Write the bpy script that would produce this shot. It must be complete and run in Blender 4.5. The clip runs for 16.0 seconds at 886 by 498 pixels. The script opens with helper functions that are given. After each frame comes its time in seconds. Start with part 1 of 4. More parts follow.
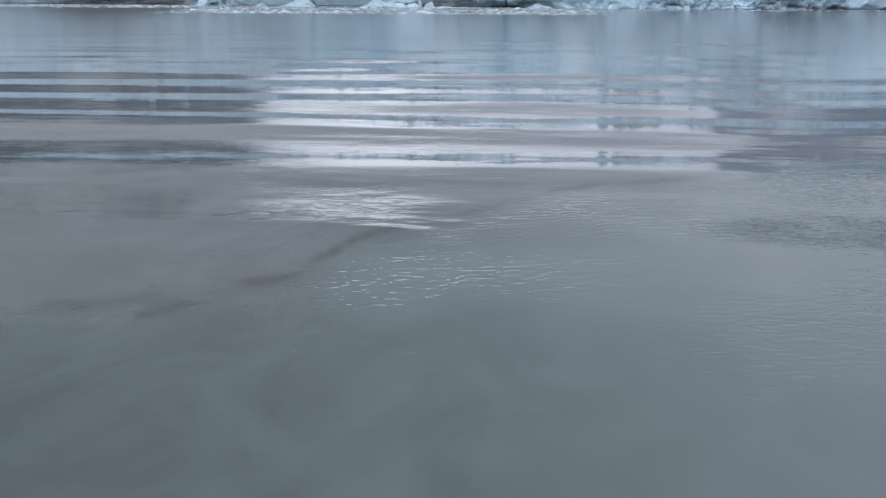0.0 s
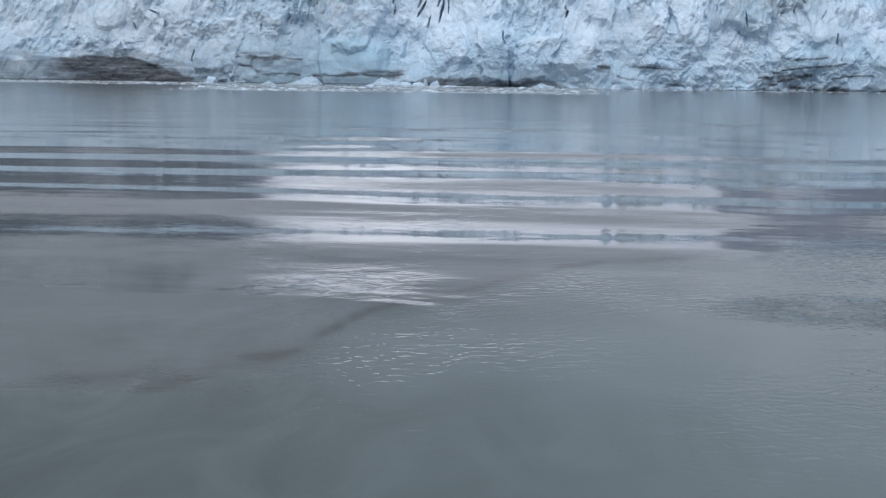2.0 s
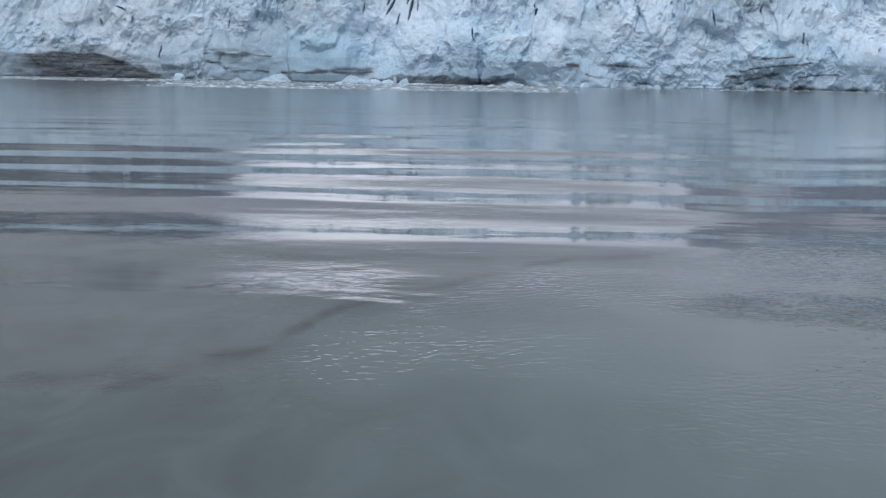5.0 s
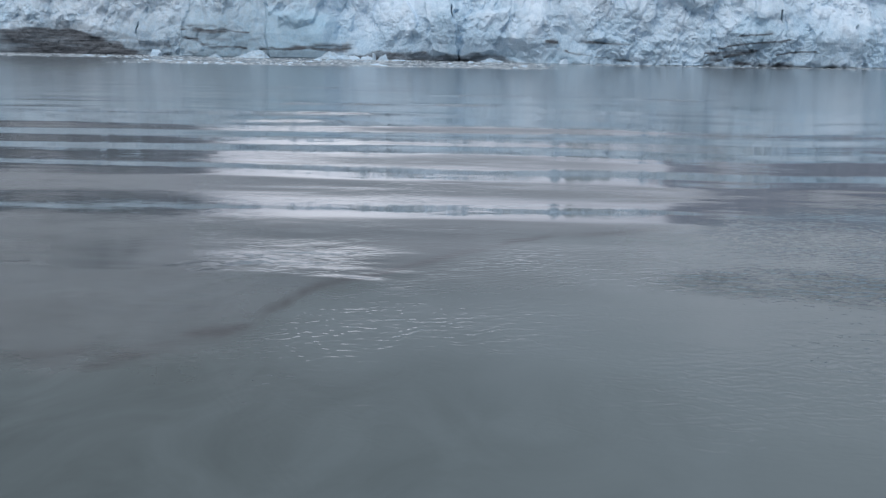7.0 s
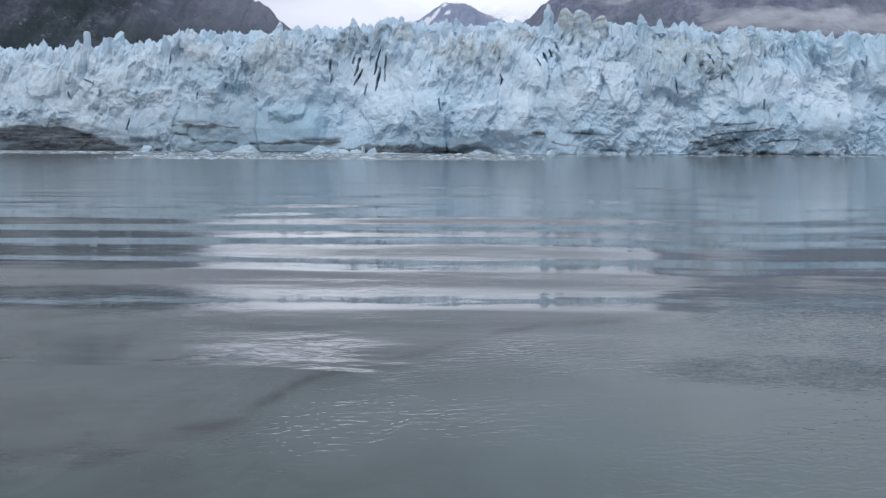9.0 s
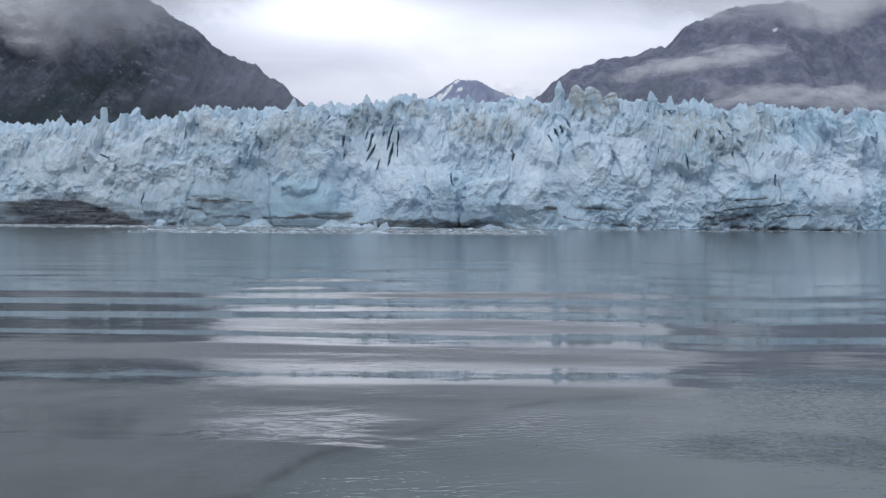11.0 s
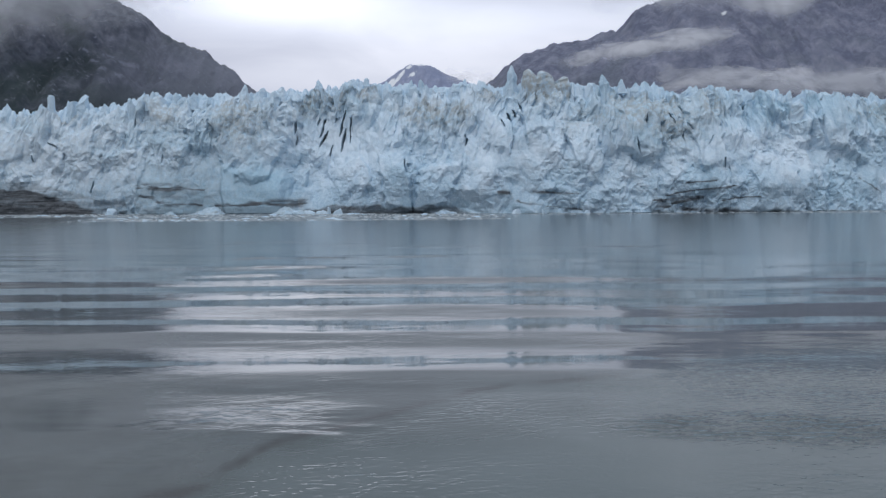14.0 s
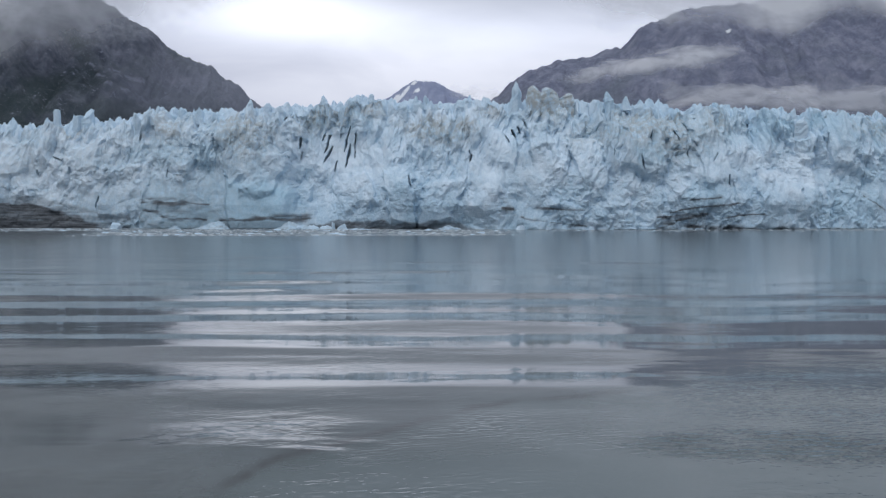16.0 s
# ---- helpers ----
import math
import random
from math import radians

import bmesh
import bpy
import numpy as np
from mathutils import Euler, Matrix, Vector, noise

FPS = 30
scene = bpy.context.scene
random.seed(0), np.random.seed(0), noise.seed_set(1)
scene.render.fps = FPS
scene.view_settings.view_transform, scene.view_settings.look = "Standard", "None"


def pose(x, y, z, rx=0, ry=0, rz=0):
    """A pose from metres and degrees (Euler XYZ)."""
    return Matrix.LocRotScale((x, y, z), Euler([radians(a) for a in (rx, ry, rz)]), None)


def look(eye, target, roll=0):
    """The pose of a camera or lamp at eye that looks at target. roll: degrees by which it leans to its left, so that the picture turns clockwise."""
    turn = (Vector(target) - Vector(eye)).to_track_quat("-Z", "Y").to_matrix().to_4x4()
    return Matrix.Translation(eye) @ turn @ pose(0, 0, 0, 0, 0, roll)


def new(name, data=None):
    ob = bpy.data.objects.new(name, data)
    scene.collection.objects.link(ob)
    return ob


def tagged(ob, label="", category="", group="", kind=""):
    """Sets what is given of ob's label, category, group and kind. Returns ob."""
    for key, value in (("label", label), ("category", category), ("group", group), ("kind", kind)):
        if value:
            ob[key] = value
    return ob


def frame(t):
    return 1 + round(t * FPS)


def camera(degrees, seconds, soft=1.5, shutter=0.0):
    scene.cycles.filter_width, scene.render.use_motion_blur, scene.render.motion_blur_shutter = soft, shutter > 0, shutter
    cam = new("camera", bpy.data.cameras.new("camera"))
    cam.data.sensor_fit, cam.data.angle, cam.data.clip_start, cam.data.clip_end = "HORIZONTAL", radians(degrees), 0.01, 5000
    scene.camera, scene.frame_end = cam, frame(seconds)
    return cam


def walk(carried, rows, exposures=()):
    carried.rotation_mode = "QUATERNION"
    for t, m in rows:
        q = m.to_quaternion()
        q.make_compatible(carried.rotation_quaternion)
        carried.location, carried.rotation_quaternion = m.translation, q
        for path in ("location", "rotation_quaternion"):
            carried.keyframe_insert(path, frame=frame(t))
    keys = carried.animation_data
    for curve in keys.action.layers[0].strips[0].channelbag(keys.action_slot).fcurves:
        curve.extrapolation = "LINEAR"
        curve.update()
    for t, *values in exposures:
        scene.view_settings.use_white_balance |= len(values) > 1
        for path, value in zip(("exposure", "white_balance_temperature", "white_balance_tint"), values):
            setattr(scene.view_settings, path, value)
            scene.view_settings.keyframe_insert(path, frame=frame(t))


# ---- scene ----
cam = camera(43.75, 16.0, soft=1.4)
walk(cam, [
    (0.0, pose(0, 0, 20, 75.86, -0.16, 4.53)),
    (0.5, pose(0, 0, 20, 76.70, 0.13, 4.59)),
    (1.0, pose(0, 0, 20, 78.06, 0.06, 5.07)),
    (1.5, pose(0, 0, 20, 79.10, -0.41, 4.99)),
    (2.0, pose(0, 0, 20, 79.82, -0.59, 4.81)),
    (2.5, pose(0, 0, 20, 80.09, -0.58, 4.85)),
    (3.0, pose(0, 0, 20, 80.33, -0.45, 4.46)),
    (3.5, pose(0, 0, 20, 80.22, -0.68, 4.24)),
    (6.0, pose(0, 0, 20, 78.84, -0.86, 2.20)),
    (6.5, pose(0, 0, 20, 78.37, -0.96, 1.78)),
    (7.0, pose(0, 0, 20, 78.55, -0.91, 2.18)),
    (7.5, pose(0, 0, 20, 79.26, -0.47, 2.14)),
    (8.0, pose(0, 0, 20, 80.19, -0.34, 1.99)),
    (8.5, pose(0, 0, 20, 81.51, -0.14, 1.62)),
    (9.0, pose(0, 0, 20, 83.26, -0.22, 1.56)),
    (9.5, pose(0, 0, 20, 85.00, -0.41, 2.10)),
    (10.0, pose(0, 0, 20, 86.17, -0.22, 2.48)),
    (12.5, pose(0, 0, 20, 87.38, -0.66, 0.66)),
    (13.0, pose(0, 0, 20, 87.00, -0.55, -0.05)),
    (13.5, pose(0, 0, 20, 86.52, -0.02, -0.58)),
    (14.0, pose(0, 0, 20, 86.36, 0.31, -0.22)),
    (14.5, pose(0, 0, 20, 86.62, 0.31, 0.04)),
    (15.0, pose(0, 0, 20, 86.56, 0.14, -0.05)),
    (15.5, pose(0, 0, 20, 86.72, -0.20, 0.28)),
    (16.0, pose(0, 0, 20, 87.18, 0.00, 0.00)),
], exposures=((0.0, 0.2), (2.0, 0.08), (3.5, 0.0), (8.5, 0.0), (9.5, -0.19), (10.0, -0.23), (12.5, -0.33), (16.0, -0.35)))

# ---- light: high overcast, brightest low over the ice field ----
world = bpy.data.worlds.new("overcast_sky")
scene.world = world
world.use_nodes = True
wn = world.node_tree.nodes
wl = world.node_tree.links
wn.clear()


def wnode(kind, **sets):
    n = wn.new(kind)
    for k, v in sets.items():
        if k == "op":
            n.operation = v
        elif k == "at":
            for i, val in v.items():
                n.inputs[i].default_value = val
    return n


SUN_ELEVATION, SUN_AZIMUTH = 48.0, 205.0
GLOW = 0.40
nishita = wn.new("ShaderNodeTexSky")
nishita.sky_type = "NISHITA"
nishita.sun_disc = False
nishita.sun_elevation = radians(SUN_ELEVATION)
nishita.sun_rotation = radians(SUN_AZIMUTH)
clear = wnode("ShaderNodeBackground", at={1: 0.08})
wl.new(nishita.outputs[0], clear.inputs[0])
coord = wn.new("ShaderNodeTexCoord")
split = wn.new("ShaderNodeSeparateXYZ")
wl.new(coord.outputs["Generated"], split.inputs[0])
# cloud layer seen on a flat ceiling: direction divided by its height
lift = wnode("ShaderNodeMath", op="ADD", at={1: 0.16})
wl.new(split.outputs[2], lift.inputs[0])
top = wnode("ShaderNodeMath", op="MAXIMUM", at={1: 0.05})
wl.new(lift.outputs[0], top.inputs[0])
ceil_v = wnode("ShaderNodeVectorMath", op="DIVIDE")
wl.new(coord.outputs["Generated"], ceil_v.inputs[0])
comb = wn.new("ShaderNodeCombineXYZ")
for i in range(3):
    wl.new(top.outputs[0], comb.inputs[i])
wl.new(comb.outputs[0], ceil_v.inputs[1])
clouds = wnode("ShaderNodeTexNoise", at={"Scale": 1.3, "Detail": 6.0, "Roughness": 0.5, "Distortion": 0.4})
wl.new(ceil_v.outputs[0], clouds.inputs["Vector"])
elev = wn.new("ShaderNodeValToRGB")
e = elev.color_ramp.elements
e[0].position, e[0].color = 0.0, (0.93, 0.97, 1.12, 1)
e[1].position, e[1].color = 1.0, (1.06, 1.18, 1.34, 1)
for p, c in ((0.115, (0.90, 0.94, 1.09, 1)), (0.148, (0.74, 0.80, 0.97, 1)), (0.172, (0.58, 0.63, 0.76, 1)), (0.195, (0.46, 0.50, 0.585, 1)), (0.30, (0.39, 0.43, 0.49, 1)), (0.42, (0.45, 0.49, 0.56, 1)), (0.62, (0.86, 0.94, 1.06, 1))):
    k = e.new(p)
    k.color = c
wl.new(split.outputs[2], elev.inputs[0])
puff = wn.new("ShaderNodeValToRGB")
puff.color_ramp.elements[0].position, puff.color_ramp.elements[0].color = 0.33, (0.80, 0.81, 0.85, 1)
puff.color_ramp.elements[1].position, puff.color_ramp.elements[1].color = 0.62, (1.10, 1.095, 1.09, 1)
wl.new(clouds.outputs[0], puff.inputs[0])
tone = wn.new("ShaderNodeMix")
tone.data_type, tone.blend_type = "RGBA", "MULTIPLY"
tone.inputs[0].default_value = 1.0
wl.new(elev.outputs[0], tone.inputs[6])
wl.new(puff.outputs[0], tone.inputs[7])
# the veiled sun glows low in the gap between the mountains
def lobe(x, z, rx, rz, power):
    """A soft oval brightening of the sky round the direction (x, z), ahead of the ship."""
    terms = []
    for out, c, r in ((0, x, rx), (2, z, rz)):
        d = wnode("ShaderNodeMath", op="SUBTRACT", at={1: c})
        wl.new(split.outputs[out], d.inputs[0])
        q = wnode("ShaderNodeMath", op="DIVIDE", at={1: r})
        wl.new(d.outputs[0], q.inputs[0])
        sq = wnode("ShaderNodeMath", op="MULTIPLY")
        wl.new(q.outputs[0], sq.inputs[0])
        wl.new(q.outputs[0], sq.inputs[1])
        terms.append(sq)
    add = wnode("ShaderNodeMath", op="ADD")
    wl.new(terms[0].outputs[0], add.inputs[0])
    wl.new(terms[1].outputs[0], add.inputs[1])
    neg = wnode("ShaderNodeMath", op="MULTIPLY", at={1: -1.0})
    wl.new(add.outputs[0], neg.inputs[0])
    ex = wnode("ShaderNodeMath", op="EXPONENT")
    wl.new(neg.outputs[0], ex.inputs[0])
    ahead = wnode("ShaderNodeMapRange", at={1: 0.0, 2: 0.5, 3: 0.0, 4: power})
    wl.new(split.outputs[1], ahead.inputs[0])
    out = wnode("ShaderNodeMath", op="MULTIPLY")
    wl.new(ex.outputs[0], out.inputs[0])
    wl.new(ahead.outputs[0], out.inputs[1])
    return out


opening, core = lobe(0.0, 0.150, 0.23, 0.034, GLOW * 1.05), lobe(-0.140, 0.160, 0.090, 0.023, GLOW * 1.6)
glow = wnode("ShaderNodeMath", op="ADD")
wl.new(opening.outputs[0], glow.inputs[0])
wl.new(core.outputs[0], glow.inputs[1])
lit = wn.new("ShaderNodeMix")
lit.data_type, lit.blend_type, lit.clamp_result = "RGBA", "ADD", False
lit.inputs[7].default_value = (0.96, 0.98, 1.04, 1)
wl.new(glow.outputs[0], lit.inputs[0])
wl.new(tone.outputs[2], lit.inputs[6])
cover = wnode("ShaderNodeBackground", at={1: 1.0})
wl.new(lit.outputs[2], cover.inputs[0])
both = wnode("ShaderNodeMixShader", at={0: 0.93})
wl.new(clear.outputs[0], both.inputs[1])
wl.new(cover.outputs[0], both.inputs[2])
wout = wn.new("ShaderNodeOutputWorld")
wl.new(both.outputs[0], wout.inputs[0])

sun = new("sun", bpy.data.lights.new("sun", "SUN"))
sun.data.energy, sun.data.angle, sun.data.color = 0.9, radians(25), (1.0, 0.98, 0.95)
sun.matrix_world = look((-150, -300, 500), (0, 0, 0))


# ---- materials ----
class Nodes:
    def __init__(self, name):
        self.mat = bpy.data.materials.new(name)
        self.mat.use_nodes = True
        self.t = self.mat.node_tree
        self.t.nodes.clear()
        self.out = self.t.nodes.new("ShaderNodeOutputMaterial")

    def node(self, kind, inputs=None, **props):
        n = self.t.nodes.new(kind)
        for k, v in props.items():
            if k == "operation":
                n.operation = v
            elif k == "data_type":
                n.data_type = v
            elif k == "blend_type":
                n.blend_type = v
            elif k == "attribute_name":
                n.attribute_name = v
        for k, v in (inputs or {}).items():
            if isinstance(v, bpy.types.NodeSocket):
                self.t.links.new(v, n.inputs[k])
            else:
                n.inputs[k].default_value = v
        return n

    def noise(self, vec, scale, detail=4, rough=0.55, dist=0.0):
        return self.node("ShaderNodeTexNoise", {"Vector": vec, "Scale": scale, "Detail": detail, "Roughness": rough, "Distortion": dist}).outputs[0]

    def wave(self, length, bend, patch, turn):
        """Parallel crests of that length in metres across the way ahead, bent over patches of that size, turned by degrees."""
        c = self.node("ShaderNodeNewGeometry").outputs["Position"]
        c = self.node("ShaderNodeMapping", {0: c, 2: (0, 0, radians(turn))}).outputs[0]
        scale = 2 * math.pi / (20 * length)
        n = self.node("ShaderNodeTexWave", {"Vector": c, "Scale": scale, "Distortion": bend, "Detail": 2.0, "Detail Scale": 1 / (scale * patch), "Detail Roughness": 0.5})
        n.wave_type, n.bands_direction, n.wave_profile = "BANDS", "Y", "SIN"
        return n.outputs["Fac"]

    def math(self, op, a, b=0.0, c=0.0):
        return self.node("ShaderNodeMath", {0: a, 1: b, 2: c}, operation=op).outputs[0]

    def ramp(self, fac, lo, hi, a=0.0, b=1.0):
        n = self.node("ShaderNodeMapRange", {0: fac, 1: lo, 2: hi, 3: a, 4: b})
        return n.outputs[0]

    def mix(self, fac, a, b, blend="MIX"):
        return self.node("ShaderNodeMix", {0: fac, 6: a, 7: b}, data_type="RGBA", blend_type=blend).outputs[2]

    def attr(self, name):
        return self.node("ShaderNodeAttribute", attribute_name=name).outputs["Fac"]

    def place(self, scale=(1, 1, 1), which="Object"):
        c = self.node("ShaderNodeTexCoord").outputs[which]
        return self.node("ShaderNodeMapping", {0: c, 3: scale}).outputs[0]

    def world_place(self, scale=(1, 1, 1)):
        c = self.node("ShaderNodeNewGeometry").outputs["Position"]
        return self.node("ShaderNodeMapping", {0: c, 3: scale}).outputs[0]

    def done(self, shader):
        self.t.links.new(shader, self.out.inputs[0])
        return self.mat


def ice_material():
    m = Nodes("glacier_ice")
    p = m.world_place()
    big = m.noise(p, 0.035, 5, 0.6, 0.6)
    mid = m.noise(m.world_place((1, 1, 0.6)), 0.16, 6, 0.6, 0.8)
    fine = m.noise(p, 0.9, 6, 0.65, 0.3)
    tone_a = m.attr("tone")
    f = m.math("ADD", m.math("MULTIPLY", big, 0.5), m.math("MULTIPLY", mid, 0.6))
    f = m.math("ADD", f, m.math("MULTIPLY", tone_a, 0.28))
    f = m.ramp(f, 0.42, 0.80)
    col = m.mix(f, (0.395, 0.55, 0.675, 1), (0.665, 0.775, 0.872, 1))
    col = m.mix(m.math("MULTIPLY", m.ramp(fine, 0.42, 0.62), 0.5), col, (0.67, 0.785, 0.865, 1))
    col = m.mix(m.math("MULTIPLY", m.attr("blue"), 0.55), col, (0.33, 0.53, 0.66, 1))
    # wind-blown silt, brown, on the crests
    silt = m.math("MULTIPLY", m.attr("silt"), m.ramp(m.noise(p, 0.30, 6, 0.7), 0.38, 0.58))
    col = m.mix(m.math("MULTIPLY", silt, 0.72), col, (0.36, 0.365, 0.345, 1))
    # basal debris: dark layered ice
    layers = m.noise(m.world_place((0.05, 0.05, 0.75)), 1.0, 6, 0.7, 1.2)
    dirt = m.attr("dirt")
    grit = m.mix(m.ramp(layers, 0.38, 0.66), (0.036, 0.042, 0.050, 1), (0.175, 0.192, 0.210, 1))
    col = m.mix(dirt, col, grit)
    h = m.math("ADD", m.math("MULTIPLY", fine, 0.5), m.math("MULTIPLY", m.noise(p, 3.0, 4, 0.6), 0.2))
    bump = m.node("ShaderNodeBump", {"Strength": 0.7, "Distance": 0.8, "Height": h}).outputs[0]
    b = m.node("ShaderNodeBsdfPrincipled", {"Base Color": col, "Roughness": 0.62, "Normal": bump, "IOR": 1.31})
    return m.done(b.outputs[0])


def water_material():
    m = Nodes("silty_fjord_water")
    swirl = m.noise(m.world_place((1, 0.7, 1)), 0.03, 4, 0.5, 1.0)
    blot = m.noise(m.world_place((1, 0.6, 1)), 0.13, 5, 0.55, 1.2)
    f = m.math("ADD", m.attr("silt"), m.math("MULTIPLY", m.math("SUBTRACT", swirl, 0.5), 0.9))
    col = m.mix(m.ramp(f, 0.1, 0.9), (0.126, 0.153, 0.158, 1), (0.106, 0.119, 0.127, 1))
    # body colour darkened for silt-poor water and for the dim near-left reflection
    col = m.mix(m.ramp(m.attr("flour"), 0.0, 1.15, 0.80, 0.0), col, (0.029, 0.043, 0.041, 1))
    col = m.mix(m.ramp(blot, 0.36, 0.66, 0.0, 0.30), col, (0.135, 0.165, 0.172, 1))
    col = m.mix(m.math("MULTIPLY", m.attr("seam"), 0.95), col, (0.022, 0.022, 0.022, 1))
    # wind ripples: short crossing crests, longer ones in the ruffled patch, and a slanting streak of fine ones
    near_a, near_b = m.wave(0.86, 11.0, 1.7, 8), m.wave(1.25, 10.0, 2.2, -24)
    crests = m.math("ADD", m.math("MULTIPLY", near_a, 0.011), m.math("MULTIPLY", near_b, 0.015))
    h = m.math("MULTIPLY", crests, m.attr("ripple"))
    ruffled = m.math("ADD", m.math("MULTIPLY", m.wave(1.8, 9.0, 2.8, 5), 0.032), m.math("MULTIPLY", m.wave(1.1, 6.0, 2.5, -15), 0.014))
    h = m.math("ADD", h, m.math("MULTIPLY", ruffled, m.attr("patch")))
    h = m.math("ADD", h, m.math("MULTIPLY", m.wave(0.55, 5.0, 1.6, 62), m.math("MULTIPLY", m.attr("feather"), 0.011)))
    long = m.noise(m.world_place((0.12, 0.6, 1)), 0.55, 3, 0.5, 0.3)
    h = m.math("ADD", h, m.math("MULTIPLY", long, m.math("MULTIPLY_ADD", m.attr("chop"), 0.08, 0.006)))
    bump = m.node("ShaderNodeBump", {"Strength": 1.0, "Distance": 1.0, "Height": h}).outputs[0]
    gloss = m.math("MULTIPLY_ADD", m.attr("chop"), 0.085, 0.05)
    b = m.node("ShaderNodeBsdfPrincipled", {"Base Color": col, "Roughness": gloss, "IOR": 1.33, "Normal": bump})
    return m.done(b.outputs[0])


def rock_material(name, dark, pale, green, amount, scale, bare=0.5):
    m = Nodes(name)
    p = m.world_place()
    a = m.noise(m.world_place((1, 1, 0.45)), 0.022 * scale, 9, 0.72, 0.15)
    b2 = m.noise(p, 0.09 * scale, 6, 0.7, 0.3)
    ribs = m.noise(m.world_place((1.0, 0.5, 0.22)), 0.05 * scale, 6, 0.65, 0.8)
    veg = m.noise(p, 0.007 * scale, 5, 0.6)
    height = m.node("ShaderNodeSeparateXYZ", {0: p}).outputs[2]
    veg = m.math("ADD", veg, m.ramp(height, 80.0, 260.0, 0.16, -0.10))
    col = m.mix(m.ramp(a, 0.40, 0.66), dark, pale)
    col = m.mix(m.math("MULTIPLY", m.ramp(ribs, 0.50, 0.62), 0.55), col, dark)
    col = m.mix(m.math("MULTIPLY", m.ramp(veg, 0.40, 0.60), amount), col, green)
    # bare slabs and scree
    slabs = m.math("MULTIPLY", m.ramp(b2, 0.57, 0.66), m.ramp(m.noise(m.world_place((1, 1, 1.6)), 0.013 * scale, 4, 0.6), 0.46, 0.60))
    col = m.mix(m.math("MULTIPLY", slabs, bare), col, [1.35 * c for c in pale[:3]] + [1])
    col = m.mix(m.math("MULTIPLY", m.attr("bare"), 0.75), col, [1.4 * c for c in pale[:3]] + [1])
    col = m.mix(m.attr("snow"), col, (0.8, 0.82, 0.86, 1))
    h = m.math("ADD", a, m.math("ADD", m.math("MULTIPLY", b2, 0.4), m.math("MULTIPLY", ribs, 0.5)))
    bump = m.node("ShaderNodeBump", {"Strength": 0.9, "Distance": 14.0, "Height": h}).outputs[0]
    b = m.node("ShaderNodeBsdfPrincipled", {"Base Color": col, "Roughness": 0.9, "Normal": bump})
    return m.done(b.outputs[0])


def mist_material(name, scale, detail, gain):
    m = Nodes(name)
    p = m.world_place((0.62, 0.62, 1.0))
    n1 = m.noise(p, scale, detail, 0.56, 0.6)
    n2 = m.noise(p, 3 * scale, 4, 0.6, 0.3)
    d = m.attr("thick")
    f = m.math("ADD", m.math("MULTIPLY", n1, 0.8), m.math("MULTIPLY", n2, 0.2))
    f = m.math("ADD", d, m.math("MULTIPLY", m.math("SUBTRACT", f, 0.5), gain))
    f = m.ramp(m.math("SUBTRACT", f, 0.5), -0.30, 0.85, 0.0, 0.90)
    f = m.math("MULTIPLY", f, m.ramp(d, 0.02, 0.4))
    dif = m.node("ShaderNodeBsdfDiffuse", {"Color": (0.93, 0.93, 0.95, 1)}).outputs[0]
    tra = m.node("ShaderNodeBsdfTranslucent", {"Color": (0.93, 0.93, 0.95, 1)}).outputs[0]
    body = m.node("ShaderNodeMixShader", {0: 0.5, 1: dif, 2: tra}).outputs[0]
    clr = m.node("ShaderNodeBsdfTransparent").outputs[0]
    return m.done(m.node("ShaderNodeMixShader", {0: f, 1: clr, 2: body}).outputs[0])


def slush_material():
    m = Nodes("grey_slush_ice")
    n = m.node("ShaderNodeNewGeometry").outputs["Random Per Island"]
    f = m.math("ADD", m.math("MULTIPLY", n, 0.7), m.math("MULTIPLY", m.noise(m.world_place(), 0.5, 4), 0.4))
    col = m.mix(m.ramp(f, 0.3, 0.95), (0.13, 0.16, 0.18, 1), (0.56, 0.62, 0.66, 1))
    b = m.node("ShaderNodeBsdfPrincipled", {"Base Color": col, "Roughness": 0.5})
    return m.done(b.outputs[0])


SLUSH = slush_material()
ICE = ice_material()
WATER = water_material()
# dark rock and scrub, its blacks lifted and cooled to carry haze
ROCK_DARK = rock_material("wet_dark_rock_with_scrub", (0.048, 0.060, 0.092, 1), (0.215, 0.228, 0.285, 1), (0.030, 0.050, 0.056, 1), 0.88, 1.5, 1.0)
# grey rock, made lighter and bluer to paint in the air's haze
ROCK_GREY = rock_material("grey_rock_in_haze", (0.132, 0.148, 0.222, 1), (0.30, 0.315, 0.405, 1), (0.150, 0.178, 0.215, 1), 0.5, 1.2)
# pale blue here is distance haze mixed into the rock colour
ROCK_FAR = rock_material("distant_rock_in_haze", (0.23, 0.265, 0.39, 1), (0.31, 0.34, 0.46, 1), (0.24, 0.275, 0.39, 1), 0.2, 0.5)
MIST = mist_material("torn_mist", 0.022, 8, 3.8)
CLOUD = mist_material("soft_cloud", 0.010, 4, 2.4)


# ---- noise on arrays ----
def hashed(a, b, seed):
    h = (a.astype(np.int64) * 374761393 + b.astype(np.int64) * 668265263 + seed * 974634777) & 0x7FFFFFFF
    h = ((h ^ (h >> 13)) * 1274126177) & 0x7FFFFFFF
    h = ((h ^ (h >> 16)) * 1911520717) & 0x7FFFFFFF
    return ((h ^ (h >> 11)) & 0xFFFFF) / float(0x100000)


